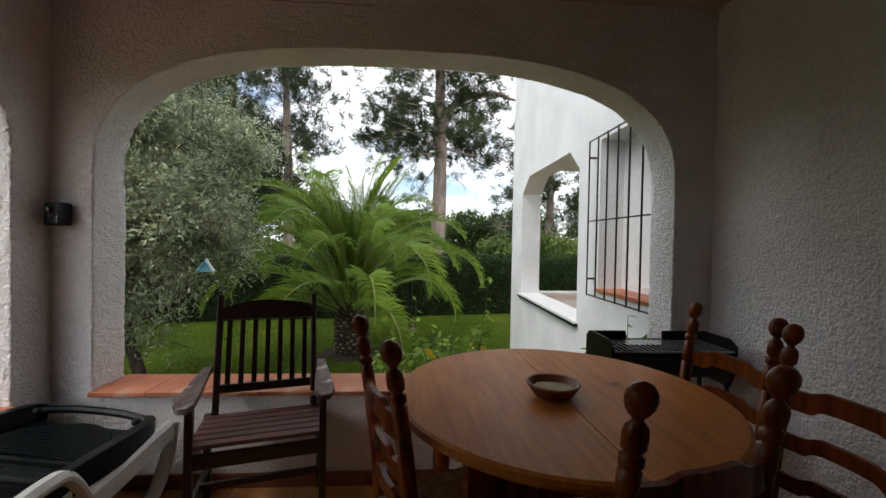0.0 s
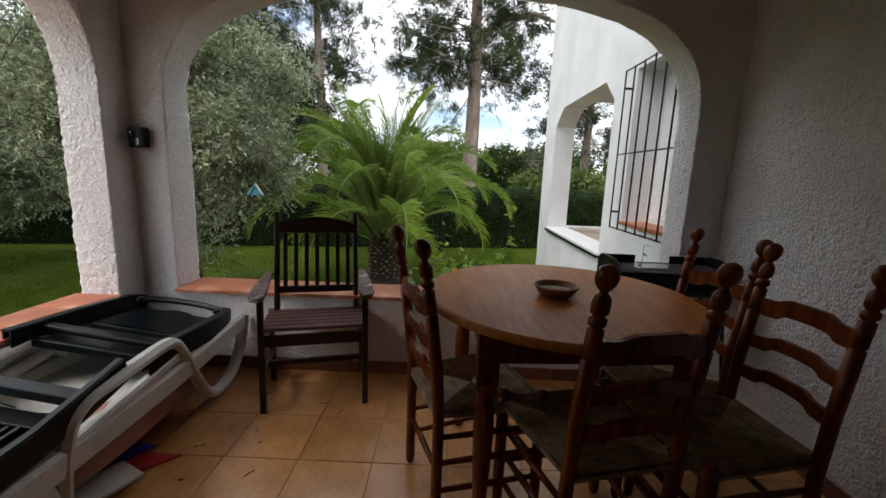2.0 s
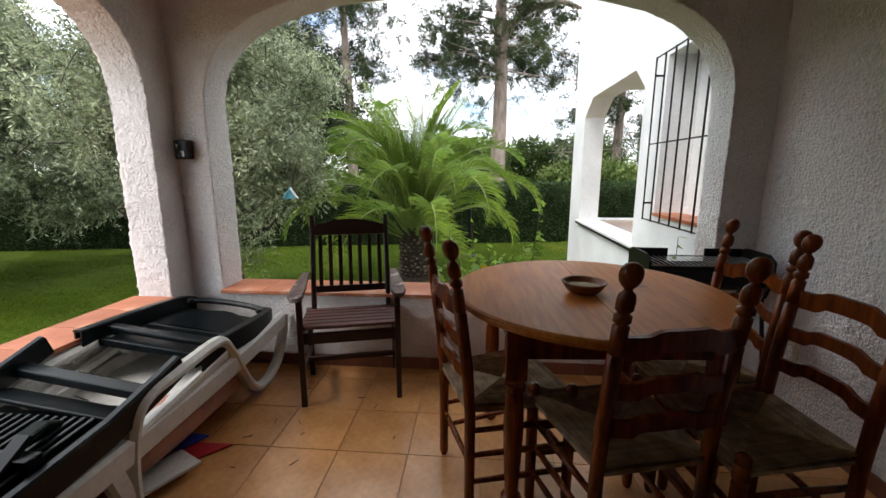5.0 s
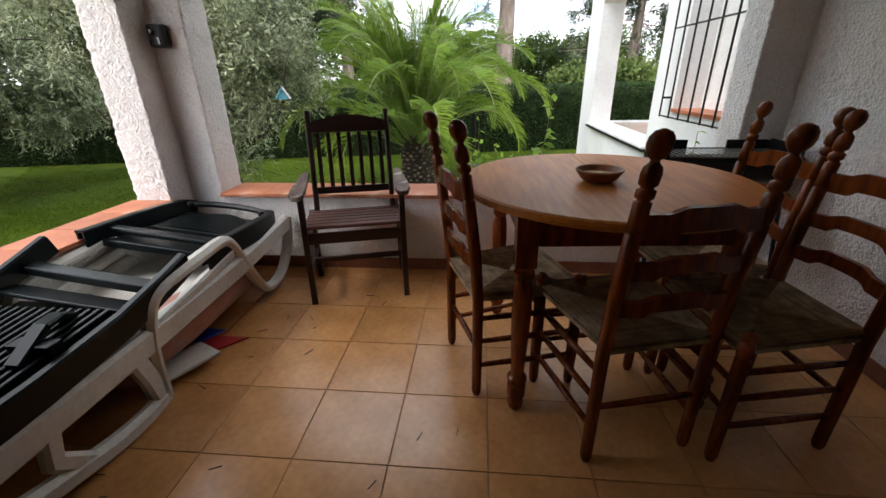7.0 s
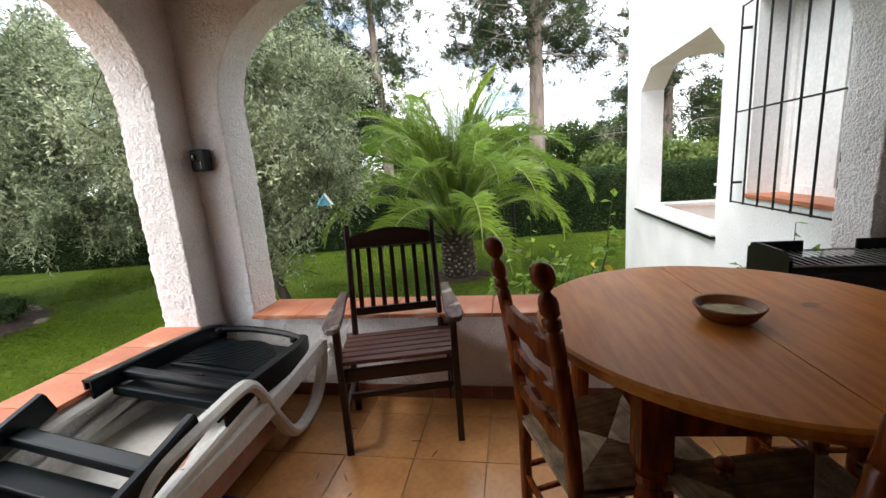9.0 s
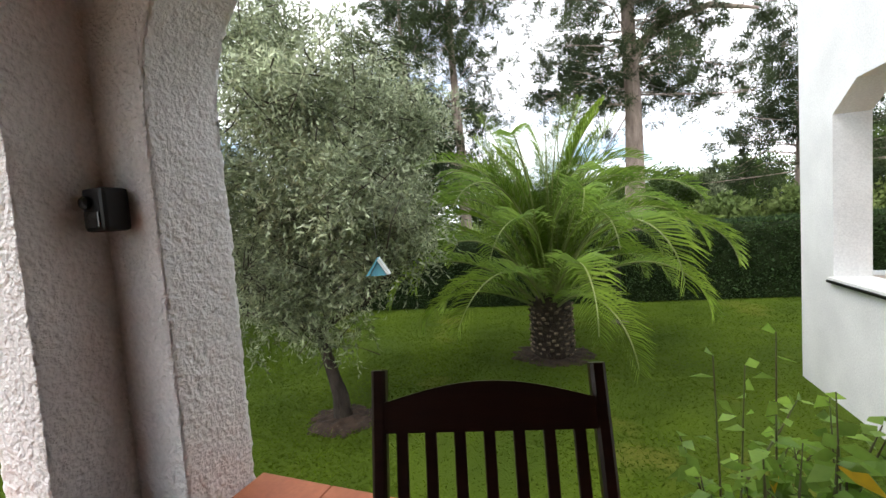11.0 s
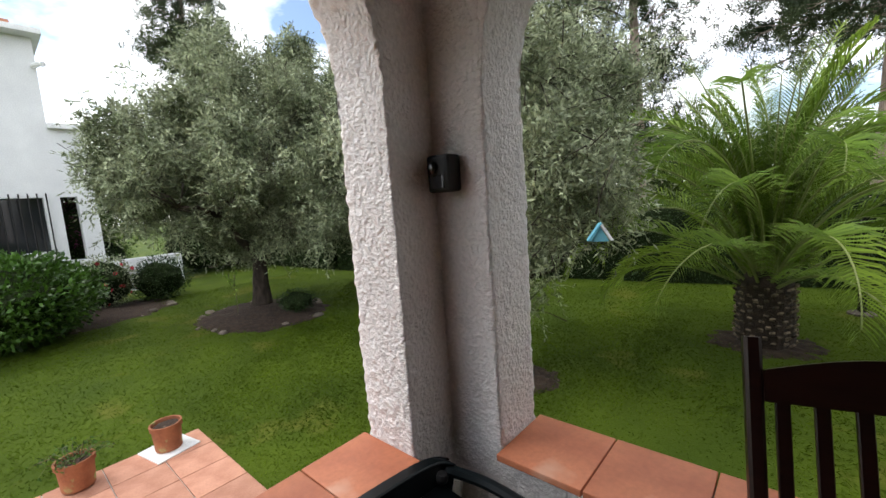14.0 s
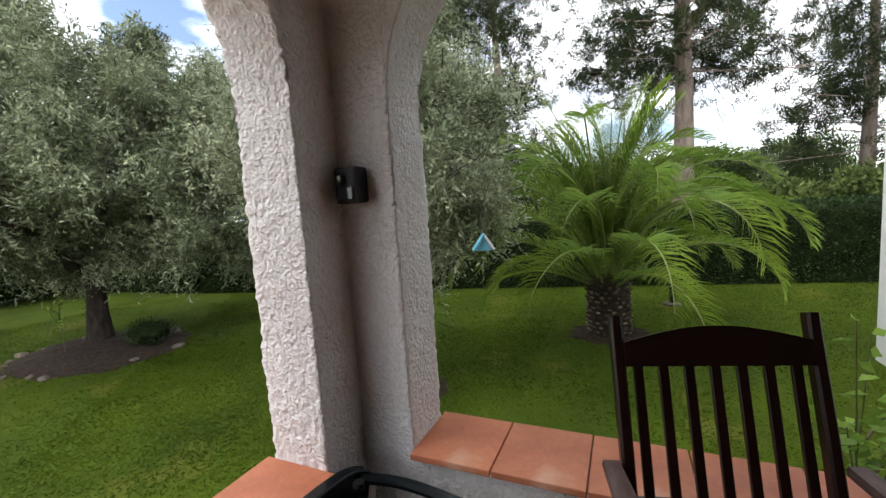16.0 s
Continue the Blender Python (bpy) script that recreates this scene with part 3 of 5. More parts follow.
# ---- armchair of dark slats ----
def armchair():
    e = empty("slat_armchair", pose(1.11, -0.218, FLOOR, 0, 0, 195.3) @ Matrix.Diagonal((0.98, 0.87, 1.025, 1)), "dark-stained wooden slatted armchair with worn arms", "armchair")
    # local: x to the sitter's left, y towards the front, z up
    w = 0.26
    for sx in (-1, 1):
        part("front_leg", sweep([(sx * w, 0.225, 0.0), (sx * w, 0.215, 0.3), (sx * w, 0.20, 0.60)], 0.030, 0.042, bev=0.004), DARK_WOOD, e)
        part("rear_leg", sweep([(sx * w, -0.185, 0.0), (sx * w, -0.18, 0.30), (sx * w, -0.185, 0.42)], 0.030, 0.042, bev=0.004), DARK_WOOD, e)
        part("back_stile", sweep([(sx * 0.226, -0.165, 0.42), (sx * 0.226, -0.235, 0.66), (sx * 0.226, -0.32, 0.935), (sx * 0.226, -0.325, 0.955)], 0.030, 0.036, bev=0.006), DARK_WOOD, e)
        part("seat_rail", bx(sx * w - 0.016, -0.19, 0.352, sx * w + 0.016, 0.22, 0.402), DARK_WOOD, e)
        arm = bmesh.new()
        pts = [(-0.215, 0.022, 0.010), (-0.10, 0.026, 0.008), (0.05, 0.036, 0.004), (0.18, 0.042, 0.0), (0.25, 0.042, -0.006), (0.285, 0.030, -0.014), (0.295, 0.016, -0.017)]
        rows = []
        for y, hw, dz in pts:
            z = 0.61 + dz
            x = sx * (w + 0.006)
            rows.append([arm.verts.new((x - hw, y, z + 0.005)), arm.verts.new((x - hw * 0.9, y, z - 0.006)), arm.verts.new((x + hw * 0.9, y, z - 0.006)), arm.verts.new((x + hw, y, z + 0.005)), arm.verts.new((x + hw * 0.85, y, z + 0.016)), arm.verts.new((x - hw * 0.85, y, z + 0.016))])
        for a, b in zip(rows, rows[1:]):
            for k in range(6):
                arm.faces.new((a[k], a[(k + 1) % 6], b[(k + 1) % 6], b[k]))
        arm.faces.new(rows[0][::-1])
        arm.faces.new(rows[-1])
        part("armrest", arm, WORN_WOOD, e, "armrest with weathered grey finish")
        part("side_stretcher", bx(sx * w - 0.010, -0.20, 0.165, sx * w + 0.010, 0.215, 0.195), DARK_WOOD, e)
    part("front_apron", bx(-w + 0.012, 0.196, 0.338, w - 0.012, 0.220, 0.396), DARK_WOOD, e)
    part("rear_apron", bx(-w + 0.012, -0.20, 0.345, w - 0.012, -0.178, 0.396), DARK_WOOD, e)
    part("stretcher", bx(-w, 0.02, 0.17, w, 0.045, 0.198), DARK_WOOD, e)
    for i in range(6):
        y = -0.145 + i * 0.069
        z = 0.404 + 0.003 * i
        part("seat_slat", bx(-w - 0.008, y - 0.025, z, w + 0.008, y + 0.025, z + 0.018), SLAT_WOOD, e)
    for i in range(7):
        x = -0.18 + i * 0.06
        part("back_slat", sweep([(x, -0.205, 0.545), (x, -0.25, 0.70), (x, -0.30, 0.87)], 0.024, 0.012, bev=0.002), DARK_WOOD, e)
    part("lower_back_rail", bx(-0.215, -0.213, 0.51, 0.215, -0.191, 0.55), DARK_WOOD, e)
    n = 16
    out = [(-0.212 + 0.424 * i / n, 0.918 + 0.036 * math.sin(math.pi * i / n)) for i in range(n + 1)] + [(0.212, 0.86), (-0.212, 0.86)]
    part("top_rail", plate(out, 0.022, m=pose(0, -0.029, 0.02, 17)), DARK_WOOD, e)
armchair()


# ---- garden ----
def ground_z(x, y):
    return -0.85


def ground():
    xs = sorted(set([-400, -150, -60, -30] + [round(-20 + 0.5 * i, 2) for i in range(81)] + [30, 60, 150, 400]))
    ys = sorted(set([-400, -100, -30, -12] + [round(-6 + 0.5 * i, 2) for i in range(61)] + [30, 60, 150, 400]))
    V = [(x, y, ground_z(x, y) + 0.02 * noise.noise(Vector((x, y, 0)) * 0.6)) for y in ys for x in xs]
    w = len(xs)
    F = [(j * w + i, j * w + i + 1, (j + 1) * w + i + 1, (j + 1) * w + i) for j in range(len(ys) - 1) for i in range(w - 1)
         if not (xs[i] >= 0 and xs[i + 1] <= 3.5 and ys[j] >= -4.5 and ys[j + 1] <= 0.0)]
    return tagged(new("ground", np_mesh("ground", V, F, GRASS, True)), "mown green lawn round the raised porch", "lawn", kind="structure")
ground()


def grass():
    rng = np.random.default_rng(5)
    n = 300000
    # denser near the porch
    r = rng.uniform(0, 1, n) ** 0.8
    y = 0.25 + r * 11
    x = rng.uniform(-1, 1, n) * (3.0 + 0.8 * y) - 1.0
    k = n // 3
    x[:k], y[:k] = rng.uniform(-12, -0.3, k), rng.uniform(-2.5, 6.0, k)
    ok = ~((x > -0.25) & (y < 0.3)) & ~((x > 3.4) & (y < 4.8)) & ~((x > -3.56) & (y < 0.2) & (x < 0))
    x, y = x[ok], y[ok]
    z = np.full(len(x), -0.85)
    at = np.stack([x, y, z], 1)
    way = np.stack([rng.normal(0, 1, len(x)), rng.normal(0, 1, len(x)), np.full(len(x), 0.55)], 1)
    tagged(new("grass", leaves("grass", at, way, 0.044, 0.008, rng, BLADE, 0.1)), "short green lawn blades", "grass", kind="stuff")
grass()


def limbs(rng, base, top, r0, spread, count, levels, lean=(0, 0)):
    """Trunk and limbs as lists of points and radii; gives the tips back too."""
    paths, tips = [], []
    b = np.array(base, float)
    t = np.array(top, float)
    mid = (b + t) / 2 + np.array([lean[0], lean[1], 0])
    paths.append(([b - [0, 0, 0.1], b + (mid - b) * 0.5 + rng.normal(0, 0.02, 3), mid, t], [r0 * 1.35, r0 * 1.02, r0 * 0.85, r0 * 0.75]))
    start = [(t, r0 * 0.7)]
    for lv in range(levels):
        nxt = []
        for p, r in start:
            for _ in range(count):
                d = rng.normal(0, 1, 3)
                d[2] = abs(d[2]) * 0.7 + 0.35
                d = d / np.linalg.norm(d)
                ln = spread / (lv + 1.2) * rng.uniform(0.7, 1.2)
                q = p + d * ln
                m = (p + q) / 2 + rng.normal(0, 0.06 * ln, 3)
                paths.append(([p, m, q], [r * 0.75, r * 0.55, r * 0.4]))
                nxt.append((q, r * 0.45))
        start = nxt
        tips += [q for q, _ in nxt]
    return paths, tips


def wood(name, paths, material, parent, n=8):
    bm = bmesh.new()
    for pts, radii in paths:
        tube(pts, radii, n, bm)
    return part(name, bm, material, parent, smooth=True)


def crown_points(rng, n, centre, radii, shell=0.55, gap=0.0, scale=1.6):
    """Clump places in an uneven crown with gaps."""
    out = []
    c, r = np.array(centre), np.array(radii)
    while len(out) < n:
        d = rng.normal(0, 1, 3)
        d /= np.linalg.norm(d)
        k = shell + (1 - shell) * rng.uniform() ** 0.6
        k *= 0.86 + 0.28 * noise.noise(Vector(d) * 2.1 + Vector(c))
        p = c + d * r * k
        if noise.noise(Vector(p) * scale) < gap:
            continue
        out.append(p)
    return np.array(out)


def twig_leaves(rng, clumps, per, twig, length, width, hang=0.2):
    """Leaves in pairs along short twigs that leave each clump's middle."""
    n = len(clumps) * per[0]
    start = np.repeat(clumps, per[0], 0) + rng.normal(0, 0.05, (n, 3))
    d = rng.normal(0, 1, (n, 3)) + np.array([0, 0, 0.25 - hang])
    d = unit(d)
    k = np.linspace(0.1, 1, per[1])
    at = (start[:, None, :] + d[:, None, :] * twig * k[None, :, None] + np.array([0, 0, -1]) * hang * twig * (k ** 2)[None, :, None]).reshape(-1, 3)
    way = unit(np.repeat(d, per[1], 0) * 0.8 + rng.normal(0, 0.55, (n * per[1], 3)))
    return at, way


def olive(name, base, centre, radii, clumps, seed, r0, fork, gap=-0.12, label="", extra=None, size=0.062):
    rng = np.random.default_rng(seed)
    e = empty(name, pose(*base), label, "tree", "olive trees on the lawn")
    b = np.array(base)
    paths, tips = limbs(rng, (0, 0, 0), fork, r0, radii[0] * 0.62, 4, 3, (0.05, -0.03))
    wood("trunk", paths, BARK, e)
    puffs = crown_points(rng, clumps // 24, np.array(centre) - b, radii, 0.42, gap)
    cl = np.repeat(puffs, 24, 0) + rng.normal(0, 0.11 * radii[0] ** 0.5 + 0.03, (len(puffs) * 24, 3)) * np.array([1, 1, 1.15])
    if extra is not None:
        cl = np.concatenate([cl] + [crown_points(rng, k, np.array(c) - b, r, 0.2, gap) for c, r, k in extra])
    at, way = twig_leaves(rng, cl, (7, 9), 0.25, 0.055, 0.012, 0.35)
    ob = new("crown", leaves("crown", at, way, size * 1.1, size * 0.30, rng, OLIVE_LEAF))
    ob.parent = e
    tw = []
    for p in cl[:: 3]:
        d = unit(rng.normal(0, 1, 3) + np.array([0, 0, 0.2]))
        q = p - d * 0.35
        tw.append(([q, (p + q) / 2 + rng.normal(0, 0.02, 3), p + d * 0.12], [0.006, 0.004, 0.002]))
    wood("twig", tw, BARK, e, 4)["kind"] = "stuff"
    return e


olive("olive_tree", (-1.42, 2.93, -0.85), (-2.0, 3.1, 2.25), (1.75, 1.45, 2.05), 2000, 11, 0.085, (-0.30, 0.1, 0.95),
      label="slender olive tree with silvery leaves in a bare earth ring", extra=[((-1.65, 2.9, 0.55), (1.0, 0.7, 0.6), 110), ((-0.5, 2.4, 1.35), (0.6, 0.7, 0.9), 130)])
olive("olive_tree", (-8.1, 2.95, -0.85), (-8.1, 3.5, 2.55), (2.8, 3.0, 2.35), 4300, 23, 0.20, (0.05, 0.05, 1.2),
      label="broad olive tree in a stone-edged bed on the lawn", extra=[((-6.4, 5.3, 0.9), (1.2, 1.2, 1.0), 330), ((-8.2, 1.2, 2.3), (1.4, 1.2, 1.6), 420), ((-8.0, 2.4, 4.5), (0.7, 0.7, 0.8), 110), ((-8.0, 4.4, 4.7), (0.5, 0.45, 0.95), 90), ((-7.8, 5.6, 4.5), (0.6, 0.5, 0.9), 90)], size=0.085)


# ---- palm ----
def frond_mesh(name, length, arch, seed):
    """A feather frond along +x that rises and droops: a rib with two rows of drooping leaflets."""
    rng = np.random.default_rng(seed)
    n = 90
    pts = []
    ang = arch[0]
    p = np.array([0.0, 0.0, 0.0])
    for i in range(n + 1):
        pts.append(p.copy())
        ang = arch[0] + (arch[1] - arch[0]) * (i / n) ** 2.0
        p = p + np.array([math.cos(ang), 0, math.sin(ang)]) * length / n
    pts = np.array(pts)
    V, F = [], []

    def quad(a, b, c, d):
        k = len(V)
        V.extend((a, b, c, d))
        F.append((k, k + 1, k + 2, k + 3))
    for i in range(9, n):
        s = i / n
        t = unit(pts[min(i + 1, n)] - pts[i - 1])
        up = unit(np.array([-t[2], 0, t[0]]))
        ln = length * 0.165 * (math.sin(math.pi * min(1, (s - 0.05) * 0.95 + 0.08)) ** 0.6) * rng.uniform(0.85, 1.1)
        for sy in (-1, 1):
            d = unit(t * (0.55 + 0.5 * s) + np.array([0, sy, 0]) * 0.95 + up * (0.42 + rng.normal(0, 0.12)))
            w = up * 0.0072 - t * 0.003
            a = pts[i]
            m = a + d * ln * 0.55
            tip = a + d * ln + np.array([0, 0, -1]) * ln * rng.uniform(0.12, 0.32)
            quad(a - w * 0.6, a + w * 0.6, m + w, m - w)
            quad(m - w, m + w, tip + w * 0.12, tip - w * 0.12)
    me = np_mesh(name, V, F, PALM_LEAF)
    bm = bmesh.new()
    bm.from_mesh(me)
    k0 = len(bm.faces)
    tube([pts[i] for i in range(0, n + 1, 4)], [0.020 * (1 - 0.85 * i / n) + 0.002 for i in range(0, n + 1, 4)], 5, bm)
    bm.faces.ensure_lookup_table()
    for f in bm.faces[k0:]:
        f.material_index = 1
    bm.to_mesh(me)
    bm.free()
    me.materials.append(PALM_RIB)
    return me


def palm(x, y):
    z = ground_z(x, y)
    e = empty("palm_tree", pose(x, y, z), "stout date palm with arching green feather fronds", "palm")
    rng = np.random.default_rng(3)
    bm = lathe([(0.29, -0.1), (0.30, 0.05), (0.29, 0.4), (0.30, 0.65), (0.28, 0.80), (0.18, 0.95), (0.08, 1.02)], 28)
    for v in bm.verts:
        v.co += Vector((v.co.x, v.co.y, 0)) * 0.12 * noise.noise(v.co * 7)
    part("trunk", bm, PALM_BARK, e)
    boots = bmesh.new()
    for row in range(10):
        zz = 0.08 + row * 0.076
        for i in range(15):
            a = 2 * math.pi * (i + 0.5 * (row % 2)) / 15 + rng.normal(0, 0.04)
            m = pose(0.295 * math.cos(a), 0.295 * math.sin(a), zz + rng.normal(0, 0.01), 0, 0, math.degrees(a)) @ pose(0, 0, 0, 0, -38 + rng.normal(0, 6), 0)
            box(boots, -0.03, -0.026, -0.012, 0.025 + rng.uniform(0, 0.03), 0.026, 0.012, m)
    b = part("leaf_boot", boots, PALM_CUT, e, "cut leaf bases studding the trunk")
    b["kind"] = "stuff"
    kinds = [frond_mesh("frond", ln, ar, 40 + i) for i, (ln, ar) in enumerate(
        [(2.7, (1.56, 0.8)), (2.95, (1.50, -0.5)), (3.05, (1.40, -1.1)), (3.1, (1.24, -1.4)), (3.0, (1.02, -1.5)), (2.75, (0.78, -1.5)), (2.2, (0.5, -1.5))])]
    ga = 2.39996
    for i in range(68):
        k = i / 67
        kind = min(6, int(k ** 1.6 * 6.5))
        a = i * ga + rng.normal(0, 0.08)
        ob = new("frond", kinds[kind])
        ob.parent = e
        s = rng.uniform(0.88, 1.12)
        ob.matrix_basis = pose(0.12 * math.cos(a), 0.12 * math.sin(a), 0.93 - 0.22 * k, rng.normal(0, 8), 0, math.degrees(a)) @ Matrix.Diagonal((s, s, s, 1))
    return e
palm(0.62, 5.40)


# ---- pines behind the lawn ----
def pine(x, y, h, r, seed, crown, label, lean=0.0, branches=26, low=0.35, reach=3.2, dry=False, clump=5):
    rng = np.random.default_rng(seed)
    z = ground_z(x, y)
    e = empty("pine_tree", pose(x, y, z), label, "tree", "pines beyond the lawn")
    pts = [(lean * (k ** 1.5) + 0.12 * noise.noise(Vector((x, k * 3, 0))), 0.1 * noise.noise(Vector((y, k * 3, 5))), h * k - 0.1) for k in np.linspace(0, 1, 9)]
    paths = [(pts, [r * (1.1 - 0.8 * k) for k in np.linspace(0, 1, 9)])]
    cl = []
    for i in range(branches):
        k = low + (1 - low) * rng.uniform()
        p = np.array([np.interp(k, np.linspace(0, 1, 9), [q[j] for q in pts]) for j in range(3)])
        a = rng.uniform(0, 2 * math.pi)
        ln = reach * (1.15 - 0.6 * k) * rng.uniform(0.5, 1.1)
        q = p + np.array([math.cos(a) * ln, math.sin(a) * ln, ln * rng.uniform(-0.3, 0.35)])
        m = (p + q) / 2 + rng.normal(0, 0.15, 3) + np.array([0, 0, 0.15])
        rr = r * 0.13 * (1.2 - k)
        paths.append(([p, m, q], [rr, rr * 0.7, rr * 0.3]))
        for _ in range(clump):
            t = rng.uniform(0.35, 1.1)
            b = p + (q - p) * t + rng.normal(0, 0.38, 3) * np.array([1, 1, 0.7])
            cl.append(b)
            s = p + (q - p) * t * 0.8
            paths.append(([s, (s + b) / 2 + rng.normal(0, 0.05, 3), b], [rr * 0.3, rr * 0.22, rr * 0.12]))
    wood("trunk", paths, PINE_BARK, e, 6)
    cl = np.array(cl)
    cl = np.repeat(cl, 4, 0) + rng.normal(0, 0.22, (len(cl) * 4, 3))
    n = 58
    at = np.repeat(cl, n, 0) + rng.normal(0, 0.075, (len(cl) * n, 3))
    way = rng.normal(0, 1, (len(at), 3)) + np.array([0, 0, 0.35])
    ob = new("crown", leaves("crown", at, way, 0.17, 0.020, rng, PINE_LEAF))
    ob.parent = e
    if dry:
        tw = []
        for i in range(90):
            k = rng.uniform(0.32, 0.8)
            a = rng.uniform(-1.4, 0.9)
            p = np.array([0, 0, h * k]) + np.array([math.cos(a), math.sin(a), 0]) * rng.uniform(0.2, 2.4)
            pp = [p]
            for j in range(3):
                pp.append(pp[-1] + np.array([rng.normal(0.15, 0.12), rng.normal(0, 0.12), -rng.uniform(0.15, 0.45)]))
            tw.append((pp, [0.014, 0.010, 0.007, 0.004]))
        wood("dead_twig", tw, DRY_LEAF, e, 4)["kind"] = "stuff"
    return e


pine(2.6, 14.0, 15.0, 0.34, 31, None, "tall Aleppo pine with a bare pinkish-grey trunk", 0.1, 104, 0.36, 4.2, True, 9)
pine(-2.75, 12.5, 12.0, 0.19, 32, None, "tall thin Aleppo pine with sparse clumped needles", -0.2, 78, 0.28, 2.9)
pine(-4.8, 12.5, 10.0, 0.2, 33, None, "Aleppo pine behind the olive trees", 0.2, 56, 0.28, 3.0)
pine(7.6, 15.5, 9.5, 0.22, 34, None, "dense Aleppo pine beyond the clipped hedge", 0.1, 52, 0.30, 3.4)
pine(11.5, 13.5, 9.0, 0.22, 36, None, "dense Aleppo pine beyond the clipped hedge", 0.1, 46, 0.30, 3.2)
pine(-17.7, 5.4, 12.3, 0.2, 35, None, "Aleppo pine rising behind the white villa", 0.1, 46, 0.62, 2.2)
# the forked limb of the tall pine
limb = bmesh.new()
tube([(2.66, 14.0, 5.9), (3.0, 13.95, 6.5), (3.6, 13.9, 6.95), (4.8, 13.85, 7.15), (6.0, 13.8, 6.75)], [0.18, 0.16, 0.14, 0.10, 0.04], 8, limb)
lo = part("limb", limb, PINE_BARK, None, "bent grey limb of the pine")
lo.parent = bpy.data.objects["pine_tree"]
lo.matrix_basis = bpy.data.objects["pine_tree"].matrix_basis.inverted()


# ---- hedges and far trees ----
def hedge(name, x0, y0, x1, y1, thick, z0, h, n, seed, material, label, size=0.06):
    rng = np.random.default_rng(seed)
    ln = math.hypot(x1 - x0, y1 - y0)
    a = math.atan2(y1 - y0, x1 - x0)
    e = empty(name, pose(x0, y0, z0, 0, 0, math.degrees(a)), label, "hedge")
    V, F = [], []
    t = thick / 2
    nu, nv = int(ln / 0.25), 10
    prof = [(-t, 0), (-t, h * 0.5), (-t * 0.95, h * 0.94), (-t * 0.6, h), (t * 0.6, h), (t * 0.95, h * 0.94), (t, h * 0.5), (t, 0)]
    for i in range(nu + 1):
        for py, pzz in prof:
            p = Vector((ln * i / nu, py, pzz))
            k = 0.05 * noise.noise(p * 1.7)
            V.append((p.x, p.y * 0.93 + k, p.z * 0.965 + (k if pzz else 0)))
    w = len(prof)
    F = [(i * w + j, i * w + j + 1, (i + 1) * w + j + 1, (i + 1) * w + j) for i in range(nu) for j in range(w - 1)]
    # added dark shell behind the leaves, painting the hedge's inner shade
    c = new("shade_core", np_mesh("shade_core", V, F, SHADE_CORE))
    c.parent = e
    u = rng.uniform(0, ln, n)
    k = rng.uniform(0, 1, n)
    top = k > 0.72
    yy = np.where(top, rng.uniform(-t, t, n), np.where(rng.uniform(0, 1, n) < 0.8, -t, t))
    zz = np.where(top, h, rng.uniform(0, h, n)) + rng.normal(0, 0.025, n)
    at = np.stack([u, yy + rng.normal(0, 0.03, n), zz], 1)
    way = np.stack([rng.normal(0, 0.7, n), np.sign(yy) * (~top) + rng.normal(0, 0.5, n), top * 1.0 + rng.normal(0.3, 0.5, n)], 1)
    o = new("foliage", leaves("foliage", at, way, size, size * 0.45, rng, material))
    o.parent = e
    o["kind"] = "stuff"
    return e


hedge("hedge", -11.0, 7.4, 18, 12.5, 1.0, -0.87, 1.68, 60000, 51, HEDGE_LEAF, "clipped dark green cypress hedge along the lawn", 0.075)
hedge("hedge", -24, 6.6, -11.1, 7.35, 1.0, -0.87, 1.5, 16000, 52, HEDGE_LEAF, "low dark hedge at the lawn's far side", 0.075)


def tree(name, x, y, z, h, r, seed, material, label, n=260, leaf=0.16):
    rng = np.random.default_rng(seed)
    e = empty(name, pose(x, y, z), label, "tree", "trees beyond the hedge")
    paths, _ = limbs(rng, (0, 0, 0), (0, 0, h * 0.35), r * 0.09, r * 0.8, 4, 2)
    wood("trunk", paths, BARK, e, 6)
    cl = crown_points(rng, n, (0, 0, h * 0.62), (r, r, h * 0.42), 0.45, -0.15, 0.9)
    at = np.repeat(cl, 40, 0) + rng.normal(0, 0.10 * r, (n * 40, 3))
    way = rng.normal(0, 1, (len(at), 3)) + np.array([0, 0, 0.3])
    o = new("crown", leaves("crown", at, way, leaf, leaf * 0.5, rng, material))
    o.parent = e
    return e


for i, (x, y, h, r, pale) in enumerate(((4.6, 21, 4.6, 1.7, 0), (6.4, 23, 4.4, 1.4, 2), (2.4, 24, 5.0, 1.8, 0), (0, 20, 4.8, 2.0, 0), (-3.2, 19, 5.4, 2.1, 0), (-6.5, 17.5, 6.0, 2.4, 0),
                                        (-9.8, 16, 6.0, 2.4, 0), (8.6, 25, 5.4, 2.2, 0), (12.5, 21, 6.5, 2.6, 0), (17, 18, 6.5, 2.6, 0), (21, 13, 6.5, 2.6, 0), (11, 30, 5.8, 2.6, 0), (-13.5, 13, 6.2, 2.4, 0), (-15, 9.5, 6.0, 2.4, 0), (15, 26, 7.0, 3.0, 0), (22, 22, 7, 3, 0), (-17.5, 6, 6.5, 2.6, 0), (-18, 1.5, 5.5, 2.4, 0))):
    tree("tree", x, y, -0.9, h * 0.86, r, 80 + i, (TREE_LEAF, PALE_LEAF, OLIVE_LEAF)[pale], "rounded green tree beyond the hedge")
